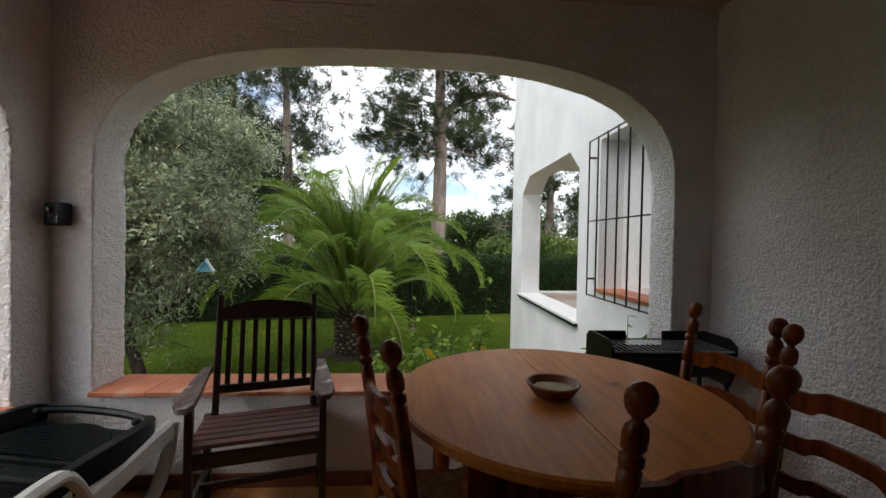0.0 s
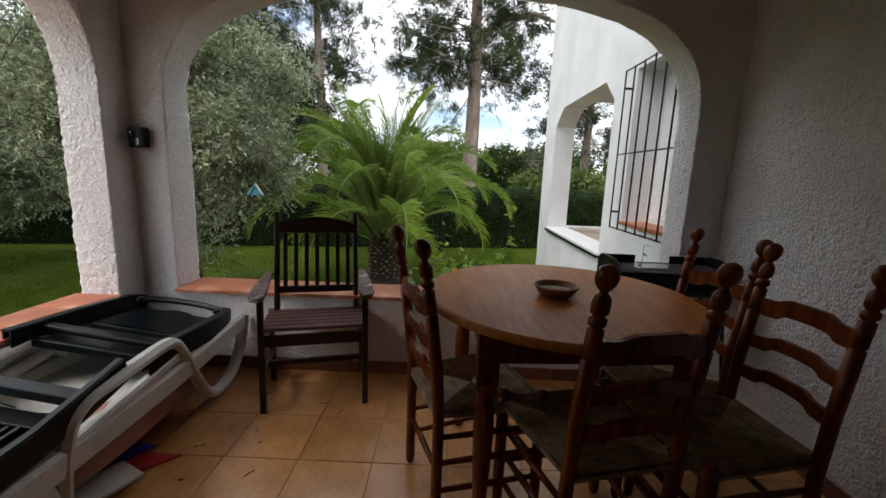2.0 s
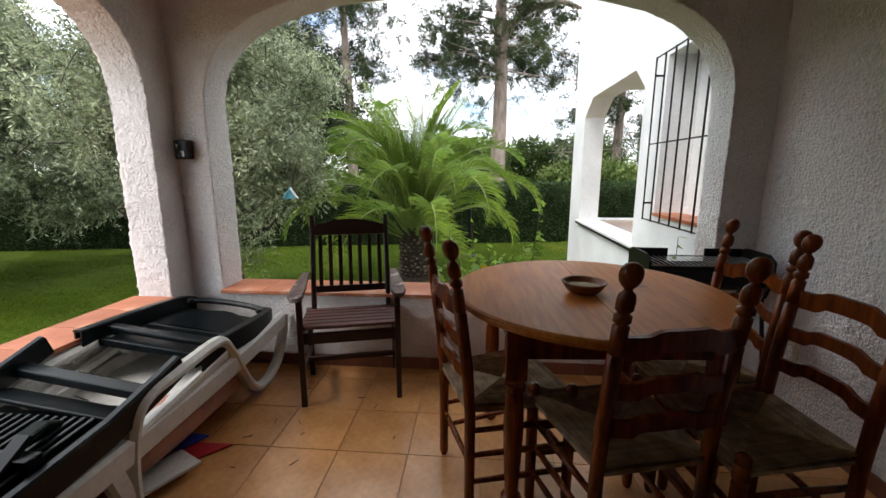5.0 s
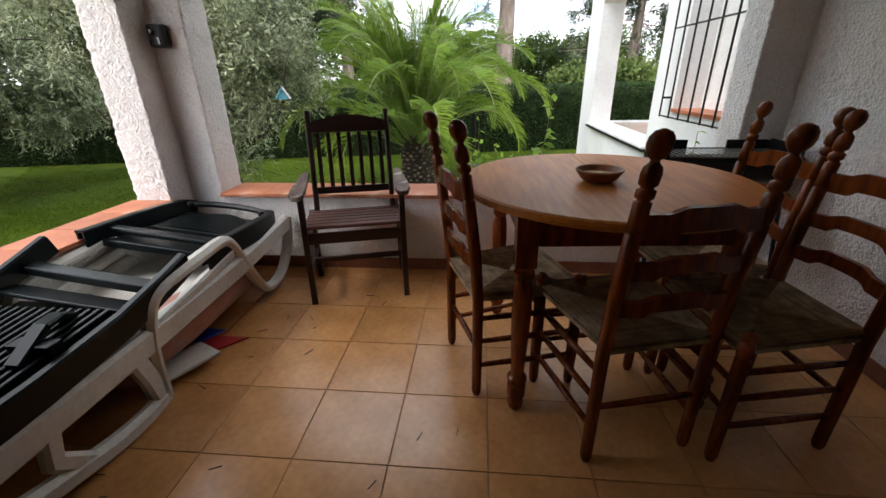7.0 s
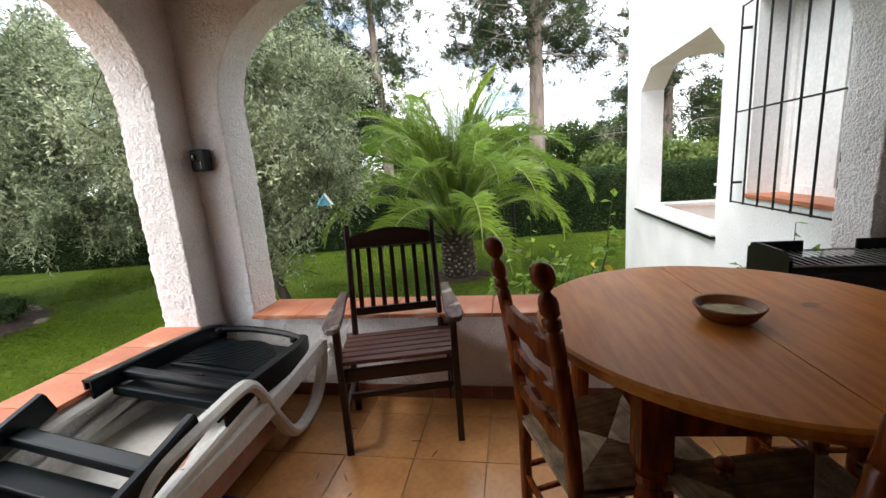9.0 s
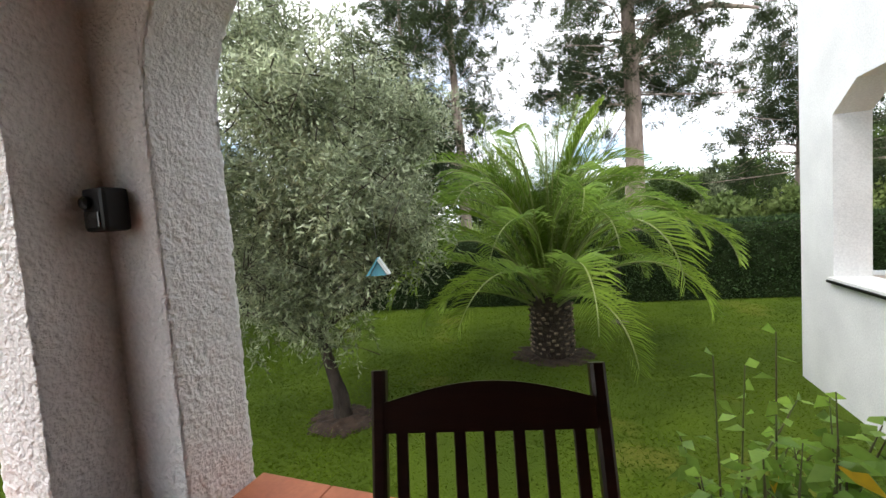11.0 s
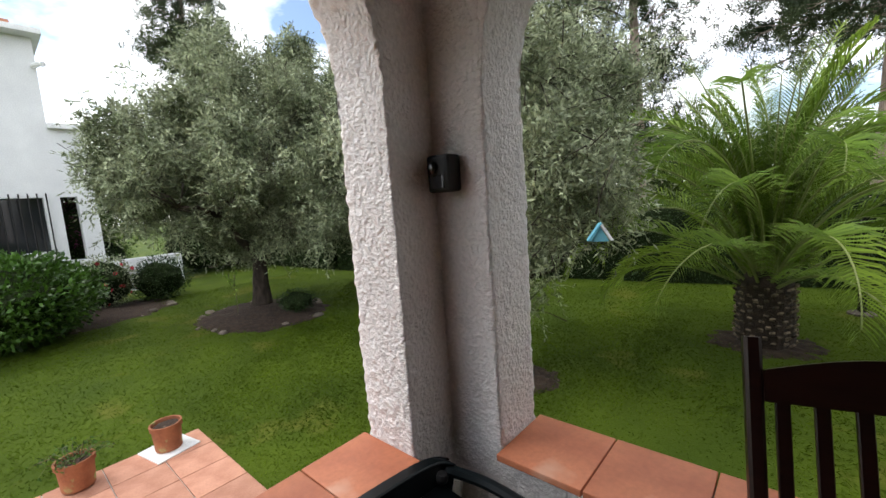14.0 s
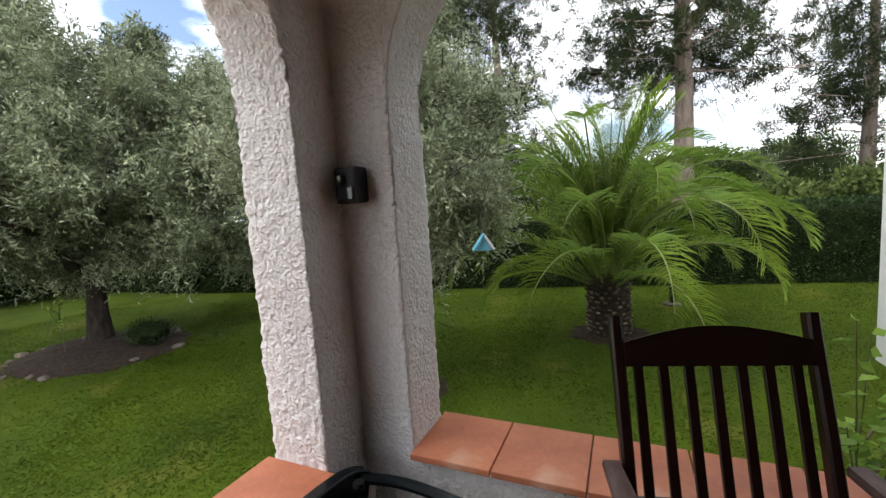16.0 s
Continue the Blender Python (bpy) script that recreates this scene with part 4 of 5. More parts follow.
for i, (x, y, h, r) in enumerate(((7.5, 17.5, 3.0, 1.6), (10, 17.5, 3.2, 1.8), (12.8, 17, 3.2, 1.8), (5.3, 17.5, 2.8, 1.3), (15.6, 15.4, 3.2, 1.8))):
    tree("scrub", x, y - 2.5, -0.9, h * 0.82, r, 120 + i, PALE_LEAF, "pale grassy scrub above the hedge", 150, 0.2)


def bush(name, x, y, z, rx, ry, h, n, seed, material, label, leaf=0.07, flowers=0):
    rng = np.random.default_rng(seed)
    e = empty(name, pose(x, y, z), label, "bush")
    # added dark ball inside the leaves, painting the bush's inner shade
    bm = bmesh.new()
    bmesh.ops.create_icosphere(bm, subdivisions=3, radius=1)
    for v in bm.verts:
        k = 0.78 + 0.2 * noise.noise(v.co * 2)
        v.co = Vector((v.co.x * rx * k, v.co.y * ry * k, h * 0.48 + v.co.z * h * 0.5 * k))
    part("shade_core", bm, SHADE_CORE, e)
    d = unit(rng.normal(0, 1, (n, 3)))
    k = (rng.uniform(0.72, 1.05, n) + 0.18 * np.array([noise.noise(Vector(q) * 2.4) for q in d]))[:, None]
    at = d * k * np.array([rx, ry, h * 0.5]) + np.array([0, 0, h * 0.5])
    at[:, 2] = np.maximum(at[:, 2], 0.02)
    way = d + rng.normal(0, 0.6, (n, 3)) + np.array([0, 0, 0.3])
    o = new("foliage", leaves("foliage", at, way, leaf, leaf * 0.55, rng, material))
    o.parent = e
    for i in range(flowers):
        dd = unit(rng.normal(0, 1, 3) + np.array([0.8, 0.2, 0.1]))
        bm = bmesh.new()
        for q in range(5):
            a = q * 2 * math.pi / 5
            tube([(0, 0, 0), (0.03 * math.cos(a), 0.03 * math.sin(a), 0.02), (0.05 * math.cos(a), 0.05 * math.sin(a), 0.015)], [0.006, 0.022, 0.006], 6, bm, 0.25)
        f = part("flower", bm, RED_FLOWER, e, "open red flower")
        f.matrix_basis = pose(*(dd * np.array([rx, ry, h * 0.5]) * 1.0 + np.array([0, 0, h * 0.5])), 60, 0, rng.uniform(0, 360))
    return e


# ---- the wing with its own porch ----
WY = 5.05
WH = 4.7


def box_part(name, a, material, parent, label="", bev=0.0):
    return part(name, bx(*a, bev=bev), material, parent, label)


def house_wing():
    e = empty("house_wing", pose(3.5, 0.22, 0), "white rendered house wing with a chamfered porch opening and barred window", "house")
    T = 0.30
    o0, o1, os_, oh = 2.07, 4.38, 0.395, 2.27   # porch opening along the wall, sill, head
    w0, w1, ws, wh = 0.58, 1.58, 0.80, 2.22
    off = 0.22

    def slab(name, poly, x0, x1, material=STUCCO_OUT):
        bm = bmesh.new()
        a = [bm.verts.new((x0, y - off, z)) for y, z in poly]
        b = [bm.verts.new((x1, y - off, z)) for y, z in poly]
        bm.faces.new(a)
        bm.faces.new(b)
        for i in range(len(a)):
            j = (i + 1) % len(a)
            bm.faces.new((a[i], b[i], b[j], a[j]))
        return part(name, bm, material, e)
    low = -1.2
    slab("wall", [(0.22, low), (WY, low), (WY, os_), (0.22, os_)], 0, T)
    slab("wall", [(0.22, os_), (w0, os_), (w0, wh), (0.22, wh)], 0, T)
    slab("wall", [(w0, os_), (w1, os_), (w1, ws), (w0, ws)], 0, T)
    slab("wall", [(w1, os_), (o0, os_), (o0, wh), (w1, wh)], 0, T)
    slab("wall", [(o1, os_), (WY, os_), (WY, wh), (o1, wh)], 0, T)
    slab("wall", [(0.22, wh), (o0, wh), (o0, oh), (o1, oh), (o1, wh), (WY, wh), (WY, WH), (0.22, WH)], 0, T)
    slab("wall", [(o0, oh - 0.23), (o0 + 0.28, oh), (o0, oh)], 0, T)
    slab("wall", [(o1, oh - 0.24), (o1, oh), (o1 - 0.39, oh)], 0, T)
    # the wing's porch behind: floor, inner walls, far openings and their low wall
    box_part("porch_floor", (T, o0 - off - 0.3, -0.2, 3.4, WY - off, 0.0), TILE, e)
    box_part("inner_wall", (T, o0 - off - 0.35, 0.0, 3.4, o0 - off - 0.2, WH - 0.3), STUCCO_OUT, e)
    box_part("porch_ceiling", (T, o0 - off - 0.2, 2.55, 3.4, WY - off, 2.75), STUCCO_OUT, e)
    box_part("low_wall", (T, WY - off - 0.25, 0.0, 3.4, WY - off, 0.34), STUCCO_OUT, e)
    box_part("low_wall", (3.15, o0 - off, 0.0, 3.4, WY - off - 0.25, 0.34), STUCCO_OUT, e)
    box_part("wall_cap", (T, WY - off - 0.30, 0.34, 3.45, WY - off + 0.04, 0.385), FRAME_WHITE, e, bev=0.005)
    box_part("wall_cap", (3.10, o0 - off, 0.34, 3.45, WY - off - 0.30, 0.385), FRAME_WHITE, e, bev=0.005)
    box_part("post", (3.1, WY - off - 0.3, 0.385, 3.4, WY - off, 2.55), STUCCO_OUT, e)
    box_part("pier", (1.35, WY - off - 0.24, 0.385, 1.62, WY - off - 0.02, 0.60), FRAME_WHITE, e)
    box_part("pier_cap", (1.30, WY - off - 0.30, 0.60, 1.67, WY - off + 0.02, 0.64), FRAME_WHITE, e, bev=0.005)
    box_part("opening_sill", (-0.040, o0 - off - 0.03, os_ + 0.004, T + 0.02, o1 - off + 0.03, os_ + 0.034), FRAME_WHITE, e, "white stone sill", 0.006)
    box_part("sill_edge", (-0.046, o0 - off - 0.04, os_ - 0.022, 0.01, o1 - off + 0.04, os_ + 0.003), BLACK_METAL, e, "dark drip edge under the sill")
    # window
    box_part("window_sill", (-0.02, w0 - off, ws, T - 0.02, w1 - off, ws + 0.03), TERRA, e, "terracotta window sill", 0.004)
    win = box_part("window", (T - 0.07, w0 - off, ws + 0.03, T - 0.03, w0 - off + 0.06, wh), FRAME_WHITE, e, "white framed window", 0.004)
    box_part("frame_stile", (T - 0.07, w1 - off - 0.06, ws + 0.03, T - 0.03, w1 - off, wh), FRAME_WHITE, win)
    box_part("frame_stile", (T - 0.07, (w0 + w1) / 2 - off - 0.04, ws + 0.09, T - 0.03, (w0 + w1) / 2 - off + 0.04, wh - 0.06), FRAME_WHITE, win)
    box_part("frame_rail", (T - 0.07, w0 - off + 0.06, ws + 0.03, T - 0.03, w1 - off - 0.06, ws + 0.09), FRAME_WHITE, win)
    box_part("frame_rail", (T - 0.07, w0 - off + 0.06, wh - 0.06, T - 0.03, w1 - off - 0.06, wh), FRAME_WHITE, win)
    box_part("pane", (T - 0.052, w0 - off + 0.06, ws + 0.09, T - 0.046, (w0 + w1) / 2 - off - 0.04, wh - 0.06), DARK_ROOM, win)
    box_part("pane", (T - 0.052, (w0 + w1) / 2 - off + 0.04, ws + 0.09, T - 0.046, w1 - off - 0.06, wh - 0.06), FRAME_WHITE, win, "closed white shutter panel")
    # roof edge
    box_part("roof_slab", (-0.08, 0.22 - off, WH, 3.6, WY - off + 0.10, WH + 0.10), STUCCO_OUT, e)
    for i in range(22):
        yy = 0.3 - off + i * 0.205
        bm = bmesh.new()
        n = 8
        outer = [(0.095 * math.cos(math.pi * k / n), 0.095 * math.sin(math.pi * k / n)) for k in range(n + 1)]
        inner = [(0.08 * math.cos(math.pi * k / n), 0.08 * math.sin(math.pi * k / n)) for k in range(n, -1, -1)]
        plate(outer + inner, 0.5, bm, m=pose(0.12, yy, WH + 0.10, 0, 0, 90))
        part("roof_tile", bm, ROOF_TILE, e)
    # iron grille standing off the wall
    g0, g1, gz0, gz1, gx = 0.56, 1.665, 0.755, 2.225, -0.07
    grille = tagged(empty("window_grille", pose(3.5, 0, 0), "black wrought-iron window grille standing off the wall", "window grille"), "")
    for i in range(7):
        yy = g0 + (g1 - g0) * i / 6
        part("bar", tube([(gx, yy, gz0), (gx, yy, gz1)], 0.0075, 6), BLACK_METAL, grille)
    for z in (gz0 + 0.01, (gz0 + gz1) / 2 - 0.03, gz1 - 0.01):
        part("cross_bar", bx(gx - 0.004, g0 - 0.008, z - 0.006, gx + 0.004, g1 + 0.008, z + 0.006, bev=0), BLACK_METAL, grille)
    for yy in (g0, g1):
        for z in (gz0 + 0.16, gz1 - 0.16):
            part("wall_bracket", bx(gx, yy - 0.008, z - 0.009, 0.01, yy + 0.008, z + 0.009, bev=0), BLACK_METAL, grille)
house_wing()


# ---- white villa across the lawn ----
def villa():
    e = empty("villa", pose(-14.9, 1.44, -1.42) @ Matrix.Scale(1.51, 4), "two-storey white villa with barred window and arched porch", "house")
    # local y runs away from its corner towards the garden's end (towards -y in the world)
    m = FRAME_WHITE
    H = 5.2
    for a in ((-0.3, -7.0, 0, 0, -1.5, H), (-0.3, -0.75, 0, 0, -0.52, H), (-0.3, -1.5, 0, 0, -0.75, 1.35), (-0.3, -1.5, 2.35, 0, -0.75, H), (-0.3, -0.52, 2.35, 0, 0.0, 3.6), (-0.3, -0.52, 0, 0, 0.0, 1.08),):
        box_part("wall", a, STUCCO_OUT, e)
    box_part("wall", (-6, -7.0, 0, -1.6, -0.52, H), STUCCO_OUT, e)
    box_part("corner_post", (-0.3, -0.27, 1.08, 0.004, 0.0, 2.36), STUCCO_OUT, e)
    box_part("porch_wall", (-3.0, -0.25, 2.4, -0.3, 0.0, 3.6), STUCCO_OUT, e)
    box_part("porch_low_wall", (-3.0, -0.25, 0.0, -0.3, 0.0, 1.08), STUCCO_OUT, e)
    box_part("porch_cap", (-0.36, -0.52, 1.08, 0.05, 0.05, 1.13), FRAME_WHITE, e, "white coping on the porch wall")
    w = box_part("window", (-0.22, -1.5, 1.35, -0.18, -0.75, 2.35), DARK_ROOM, e, "dark window behind iron bars")
    for i in range(8):
        yy = -1.54 + i * 0.83 / 7
        part("bar", tube([(0.07, yy, 1.25), (0.07, yy, 2.42)], 0.012, 5), BLACK_METAL, w)
    box_part("roof", (-6.2, -7.2, H, 0.28, -0.40, H + 0.10), FRAME_WHITE, e, "white eaves slab", 0.01)
    box_part("porch_roof", (-3.2, -0.52, 3.6, 0.12, 0.15, 3.70), FRAME_WHITE, e, "white porch roof edge", 0.01)
    for i in range(12):
        box_part("roof_tile", (-0.25, -6.9 + i * 0.52, H + 0.10, 0.24, -6.5 + i * 0.52, H + 0.16), ROOF_TILE, e)
    part("gutter_spout", tube([(0.0, -0.56, H - 0.5), (0.2, -0.5, H - 0.5), (0.32, -0.45, H - 0.53)], 0.045, 8), FRAME_WHITE, e)
villa()
bush("bougainvillea", -17.04, 0.81, 0.13, 1.04, 0.77, 2.25, 1600, 141, MAGENTA, "dark magenta bougainvillea under the villa porch", 0.07)
bush("bush", -17.26, 1.42, -0.9, 1.21, 1.21, 1.98, 2500, 142, BUSH_LEAF, "green shrub seen through the villa porch", 0.08)
bush("bush", -10.14, -1.0, -0.88, 1.87, 1.51, 1.71, 12000, 143, BUSH_LEAF, "glossy dark green shrub beside the lawn", 0.10)
bush("hibiscus_bush", -12.31, 0.97, -0.88, 0.75, 0.61, 1.38, 1800, 144, OLIVE_LEAF, "sparse grey-green hibiscus with red flowers by the villa wall", 0.07, 12)
bush("bush", -12.2, 2.09, -0.88, 0.75, 0.68, 1.16, 2500, 145, HEDGE_LEAF, "small dark shrub at the bed's end", 0.06)
bush("bush", -17.04, 4.89, -0.9, 1.98, 1.43, 2.20, 5000, 146, HEDGE_LEAF, "dark shrub behind the olive tree", 0.07)
tagged(part("garden_wall", bx(-15.06, 1.46, -0.95, -14.62, 3.35, 0.14), STUCCO_OUT), "white garden wall joined to the villa", "wall", kind="structure")


def stone_mesh(seed):
    bm = bmesh.new()
    bmesh.ops.create_icosphere(bm, subdivisions=2, radius=1)
    for v in bm.verts:
        k = 1 + 0.35 * noise.noise(v.co * 1.3 + Vector((seed * 7.1, 0, 0)))
        v.co = Vector((v.co.x * k, v.co.y * 0.75 * k, v.co.z * 0.6 * k))
    return finish(bm, "bed_stone", STONE, True)


STONES = [stone_mesh(i) for i in range(5)]


def mound(name, x, y, rx, ry, h, label, stones=0, seed=0):
    z = ground_z(x, y)
    e = empty(name, pose(x, y, z), label, "flower bed")
    bm = bmesh.new()
    bmesh.ops.create_grid(bm, x_segments=26, y_segments=26, size=1)
    for v in bm.verts:
        px, py = v.co.x, v.co.y
        r = math.hypot(px, py)
        v.co = Vector((px * rx, py * ry, h * max(-0.6, 1 - r ** 2 * 1.1) + 0.03 * noise.noise(Vector((px, py, seed)) * 5)))
    bmesh.ops.delete(bm, geom=[v for v in bm.verts if v.co.z < -0.055], context="VERTS")
    part("earth", bm, SOIL, e, smooth=True)
    rng = random.Random(seed)
    for i in range(stones):
        a = 2 * math.pi * i / stones + rng.uniform(-0.1, 0.1)
        if rng.uniform(0, 1) < 0.25:
            continue
        s = rng.uniform(0.04, 0.12)
        o = new("stone", STONES[i % 5])
        o.parent = e
        o.matrix_basis = pose(rx * rng.uniform(0.82, 0.97) * math.cos(a), ry * rng.uniform(0.82, 0.97) * math.sin(a), 0.01, 0, 0, rng.uniform(0, 360)) @ Matrix.Diagonal((s, s, s * rng.uniform(0.7, 1.2), 1))
    return e


mound("tree_bed", -7.6, 2.75, 1.55, 1.3, 0.13, "stone-edged earth bed round the broad olive tree", 26, 4)
mound("tree_ring", -1.42, 2.93, 0.42, 0.38, 0.05, "bare earth ring round the slender olive tree", 0, 5)
mound("tree_ring", 0.62, 5.40, 0.62, 0.56, 0.05, "bare earth ring round the palm", 0, 6)
mound("border_bed", -11.43, 0.36, 1.65, 1.8, 0.06, "stone-edged border bed beside the villa wall", 22, 7)
bush("bush", -6.8, 3.1, -0.78, 0.42, 0.36, 0.45, 900, 147, HEDGE_LEAF, "low dark herb in the olive tree's bed", 0.04)


# ---- patio beside the porch ----
PZ = -0.80
tagged(part("patio", bx(-3.53, -4.4, -0.95, -0.235, 0.17, PZ - 0.012), MORTAR), "cement bed of the terracotta patio", "patio", kind="structure")


def clay_pot(x, y, r, h, label, plant, tilt=0):
    e = empty("clay_pot", pose(x, y, PZ + 0.014, tilt), label, "plant pot", "pots on the patio")
    part("pot", lathe([(0.0, 0.0), (r * 0.82, 0.0), (r * 0.86, 0.01), (r * 0.95, h * 0.8), (r * 1.04, h * 0.82), (r * 1.05, h), (r * 0.93, h), (r * 0.9, h * 0.86), (0.0, h * 0.84)], 26), POT, e, smooth=False)
    bm = lathe([(0.0, h * 0.84), (r * 0.9, h * 0.84), (r * 0.8, h * 0.9), (0.0, h * 0.93)], 18)
    for v in bm.verts:
        v.co.z += 0.012 * noise.noise(v.co * 30)
    part("soil", bm, SOIL, e)
    if plant:
        rng = np.random.default_rng(9)
        bm = bmesh.new()
        tipp = []
        for i in range(26):
            a = rng.uniform(0, 6.28)
            pts = [np.array([0.3 * r * math.cos(a), 0.3 * r * math.sin(a), h * 0.88])]
            for k in range(3):
                pts.append(pts[-1] + np.array([math.cos(a) * 0.06, math.sin(a) * 0.06, 0.06 - 0.04 * k]) + rng.normal(0, 0.02, 3))
            tipp += pts[1:]
            tube(pts, [0.004, 0.003, 0.002, 0.0015], 4, bm)
        part("stems", bm, STEM, e)
        tipp = np.array(tipp)
        at = np.repeat(tipp, 3, 0)
        o = new("plant_leaves", leaves("plant_leaves", at, rng.normal(0, 1, (len(at), 3)), 0.035, 0.015, rng, BUSH_LEAF))
        o.parent = e
    return e


clay_pot(-3.37, -0.12, 0.122, 0.24, "mossy terracotta pot of bare soil on a white slab", False)
tagged(part("slab", bx(-0.18, -0.18, 0, 0.18, 0.18, 0.012, m=pose(-3.37, -0.12, PZ, 0, 0, 12)), FRAME_WHITE), "thin white stone slab under the pot", "slab")
clay_pot(-3.38, -0.74, 0.125, 0.235, "terracotta pot with a straggling dry plant", True)


# ---- small things outside ----
def birdhouse():
    e = empty("bird_house", pose(-0.02, 1.50, 0.955, 0, 0, 25), "pale blue hanging bird house with a pitched roof", "bird house")
    part("roof", plate([(-0.075, 0.0), (0.0, 0.105), (0.01, 0.105), (-0.055, 0.0)], 0.11), BIRD_BLUE, e)
    part("roof", plate([(0.075, 0.0), (0.055, 0.0), (0.0, 0.092), (0.01, 0.105)], 0.112), BIRD_WHITE, e)
    part("gable", plate([(-0.05, -0.005), (0.05, -0.005), (0.0, 0.085)], 0.085), BIRD_BLUE, e)
    part("hanging_wire", tube([(0, 0, 0.10), (0.002, 0, 0.2), (-0.01, 0.01, 0.42)], 0.0015, 4), STEEL, e)
birdhouse()


def garden_lamp(x, y):
    e = empty("garden_lamp", pose(x, y, ground_z(x, y)), "dark post lamp on a pale base in the lawn", "garden lamp")
    part("base", lathe([(0.16, -0.02), (0.16, 0.03), (0.05, 0.05)], 14), STONE, e)
    part("post", lathe([(0.05, 0.04), (0.045, 1.3), (0.07, 1.34), (0.06, 1.4)], 12), BLACK_METAL, e)
    part("lamp_head", lathe([(0.05, 1.4), (0.06, 1.42), (0.06, 1.47), (0.02, 1.50)], 12), BLACK_METAL, e, "dark lamp head")
garden_lamp(1.66, 7.37)


def shoot(x, y, z, h, seed, lean, leaf, yellow, label, flower=None):
    rng = np.random.default_rng(seed)
    e = empty("hibiscus", pose(x, y, z), label, "plant", "young plants below the sill")
    bm = bmesh.new()
    at, way = [], []
    stems = [((0, 0, 0), (lean[0], lean[1], h))]
    for i in range(4):
        k = rng.uniform(0.4, 0.7)
        b = np.array([lean[0] * k, lean[1] * k, h * k])
        stems.append((b, b + np.array([rng.normal(0, 0.14), rng.normal(0, 0.12), rng.uniform(0.15, 0.35) * h])))
    for a, b in stems:
        a, b = np.array(a, float), np.array(b, float)
        m = (a + b) / 2 + rng.normal(0, 0.02, 3)
        tube([a, m, b], [0.007, 0.005, 0.002], 5, bm)
        for k in np.linspace(0.3, 1, 16):
            at.append(a + (b - a) * k)
            way.append(rng.normal(0, 1, 3) * np.array([1, 1, 0.35]) + np.array([0, 0, 0.15]))
    part("stem", bm, STEM, e)
    at, way = np.array(at), np.array(way)
    o = new("foliage", leaves("foliage", at, way, leaf, leaf * 0.6, rng, HIB_LEAF, 0.25))
    o.parent = e
    if yellow:
        pick = np.array([9, 26, 40])[:yellow]
        o = new("yellow_leaves", leaves("yellow_leaves", at[pick] + 0.004, way[pick] * np.array([-1, -1, 0]) + np.array([0, -0.6, -0.3]), leaf * 1.05, leaf * 0.8, rng, YELLOW_LEAF, 0.3))
        o.parent = e
    if flower:
        f = bmesh.new()
        bmesh.ops.create_icosphere(f, subdivisions=2, radius=0.022)
        f.transform(Matrix.Translation((lean[0], lean[1], h)))
        part("flower_bud", f, RED_FLOWER, e, "small red bud")
    return e


shoot(-7.8, 2.3, -0.78, 1.1, 219, (0.02, 0.0), 0.05, 0, "thin sapling in the olive tree's bed")
HIB = "leafy young hibiscus with a few yellowed leaves below the sill"
for i, (x, y, h, ln, lf, yl) in enumerate(((1.78, 0.8, 1.12, (0.02, 0.05), 0.075, 1), (1.88, 0.85, 0.95, (0.05, -0.05), 0.08, 2), (1.66, 0.75, 1.05, (-0.05, 0.05), 0.075, 0), (1.95, 0.95, 0.85, (0.05, 0.05), 0.075, 1), (2.08, 0.8, 1.30, (0.25, 0.0), 0.085, 2), (1.80, 1.15, 0.9, (0, 0), 0.07, 0), (2.3, 0.9, 0.7, (0.03, 0), 0.075, 0))):
    shoot(x, y, ground_z(x, y), h + 0.55, 200 + i, ln, lf, yl, HIB)
shoot(2.62, 0.78, ground_z(0, .7), 1.30, 215, (0.05, 0.0), 0.075, 0, "young hibiscus with a red bud by the white wall", True)
shoot(3.30, 0.62, ground_z(0, .6), 1.6, 216, (-0.02, 0.0), 0.06, 0, "thin green shoot against the white wall")


# ---- barbecue ----
def barbecue():
    e = empty("barbecue", pose(3.01, -0.17, FLOOR), "black steel trough barbecue on a stand", "barbecue")
    for sx in (-1, 1):
        part("end_plate", plate([(-0.10, 0.60), (0.10, 0.60), (0.14, 0.70), (0.14, 0.80), (0.09, 0.83), (-0.09, 0.83), (-0.14, 0.80), (-0.14, 0.70)], 0.012, m=pose(sx * 0.30, 0, 0, 0, 0, 90)), BLACK_METAL, e)
        for sy in (-0.09, 0.09):
            part("leg", tube([(sx * 0.29, sy, 0.62), (sx * 0.33, sy * 1.8, 0.0)], 0.011, 6), BLACK_METAL, e)
        part("windshield", bx(sx * 0.20 - 0.10, 0.12, 0.74, sx * 0.20 + 0.10, 0.135, 0.82), BLACK_METAL, e)
    bm = bmesh.new()
    n = 14
    prof = [(0.13 * math.cos(math.pi + math.pi * i / n), 0.74 + 0.12 * math.sin(math.pi + math.pi * i / n)) for i in range(n + 1)]
    inner = [(y * 0.95, z + 0.006) for y, z in prof[::-1]]
    plate(prof + inner, 0.60, bm, m=pose(0, 0, 0, 0, 0, 90))
    part("fire_trough", bm, BLACK_METAL, e)
    for i in range(22):
        x = -0.29 + i * 0.58 / 21
        part("grill_rod", tube([(x, -0.13, 0.775), (x, 0.13, 0.775)], 0.0028, 5), STEEL, e)
    for sy in (-0.13, 0.13):
        part("grill_frame", tube([(-0.30, sy, 0.775), (0.30, sy, 0.775)], 0.005, 6), STEEL, e)
barbecue()


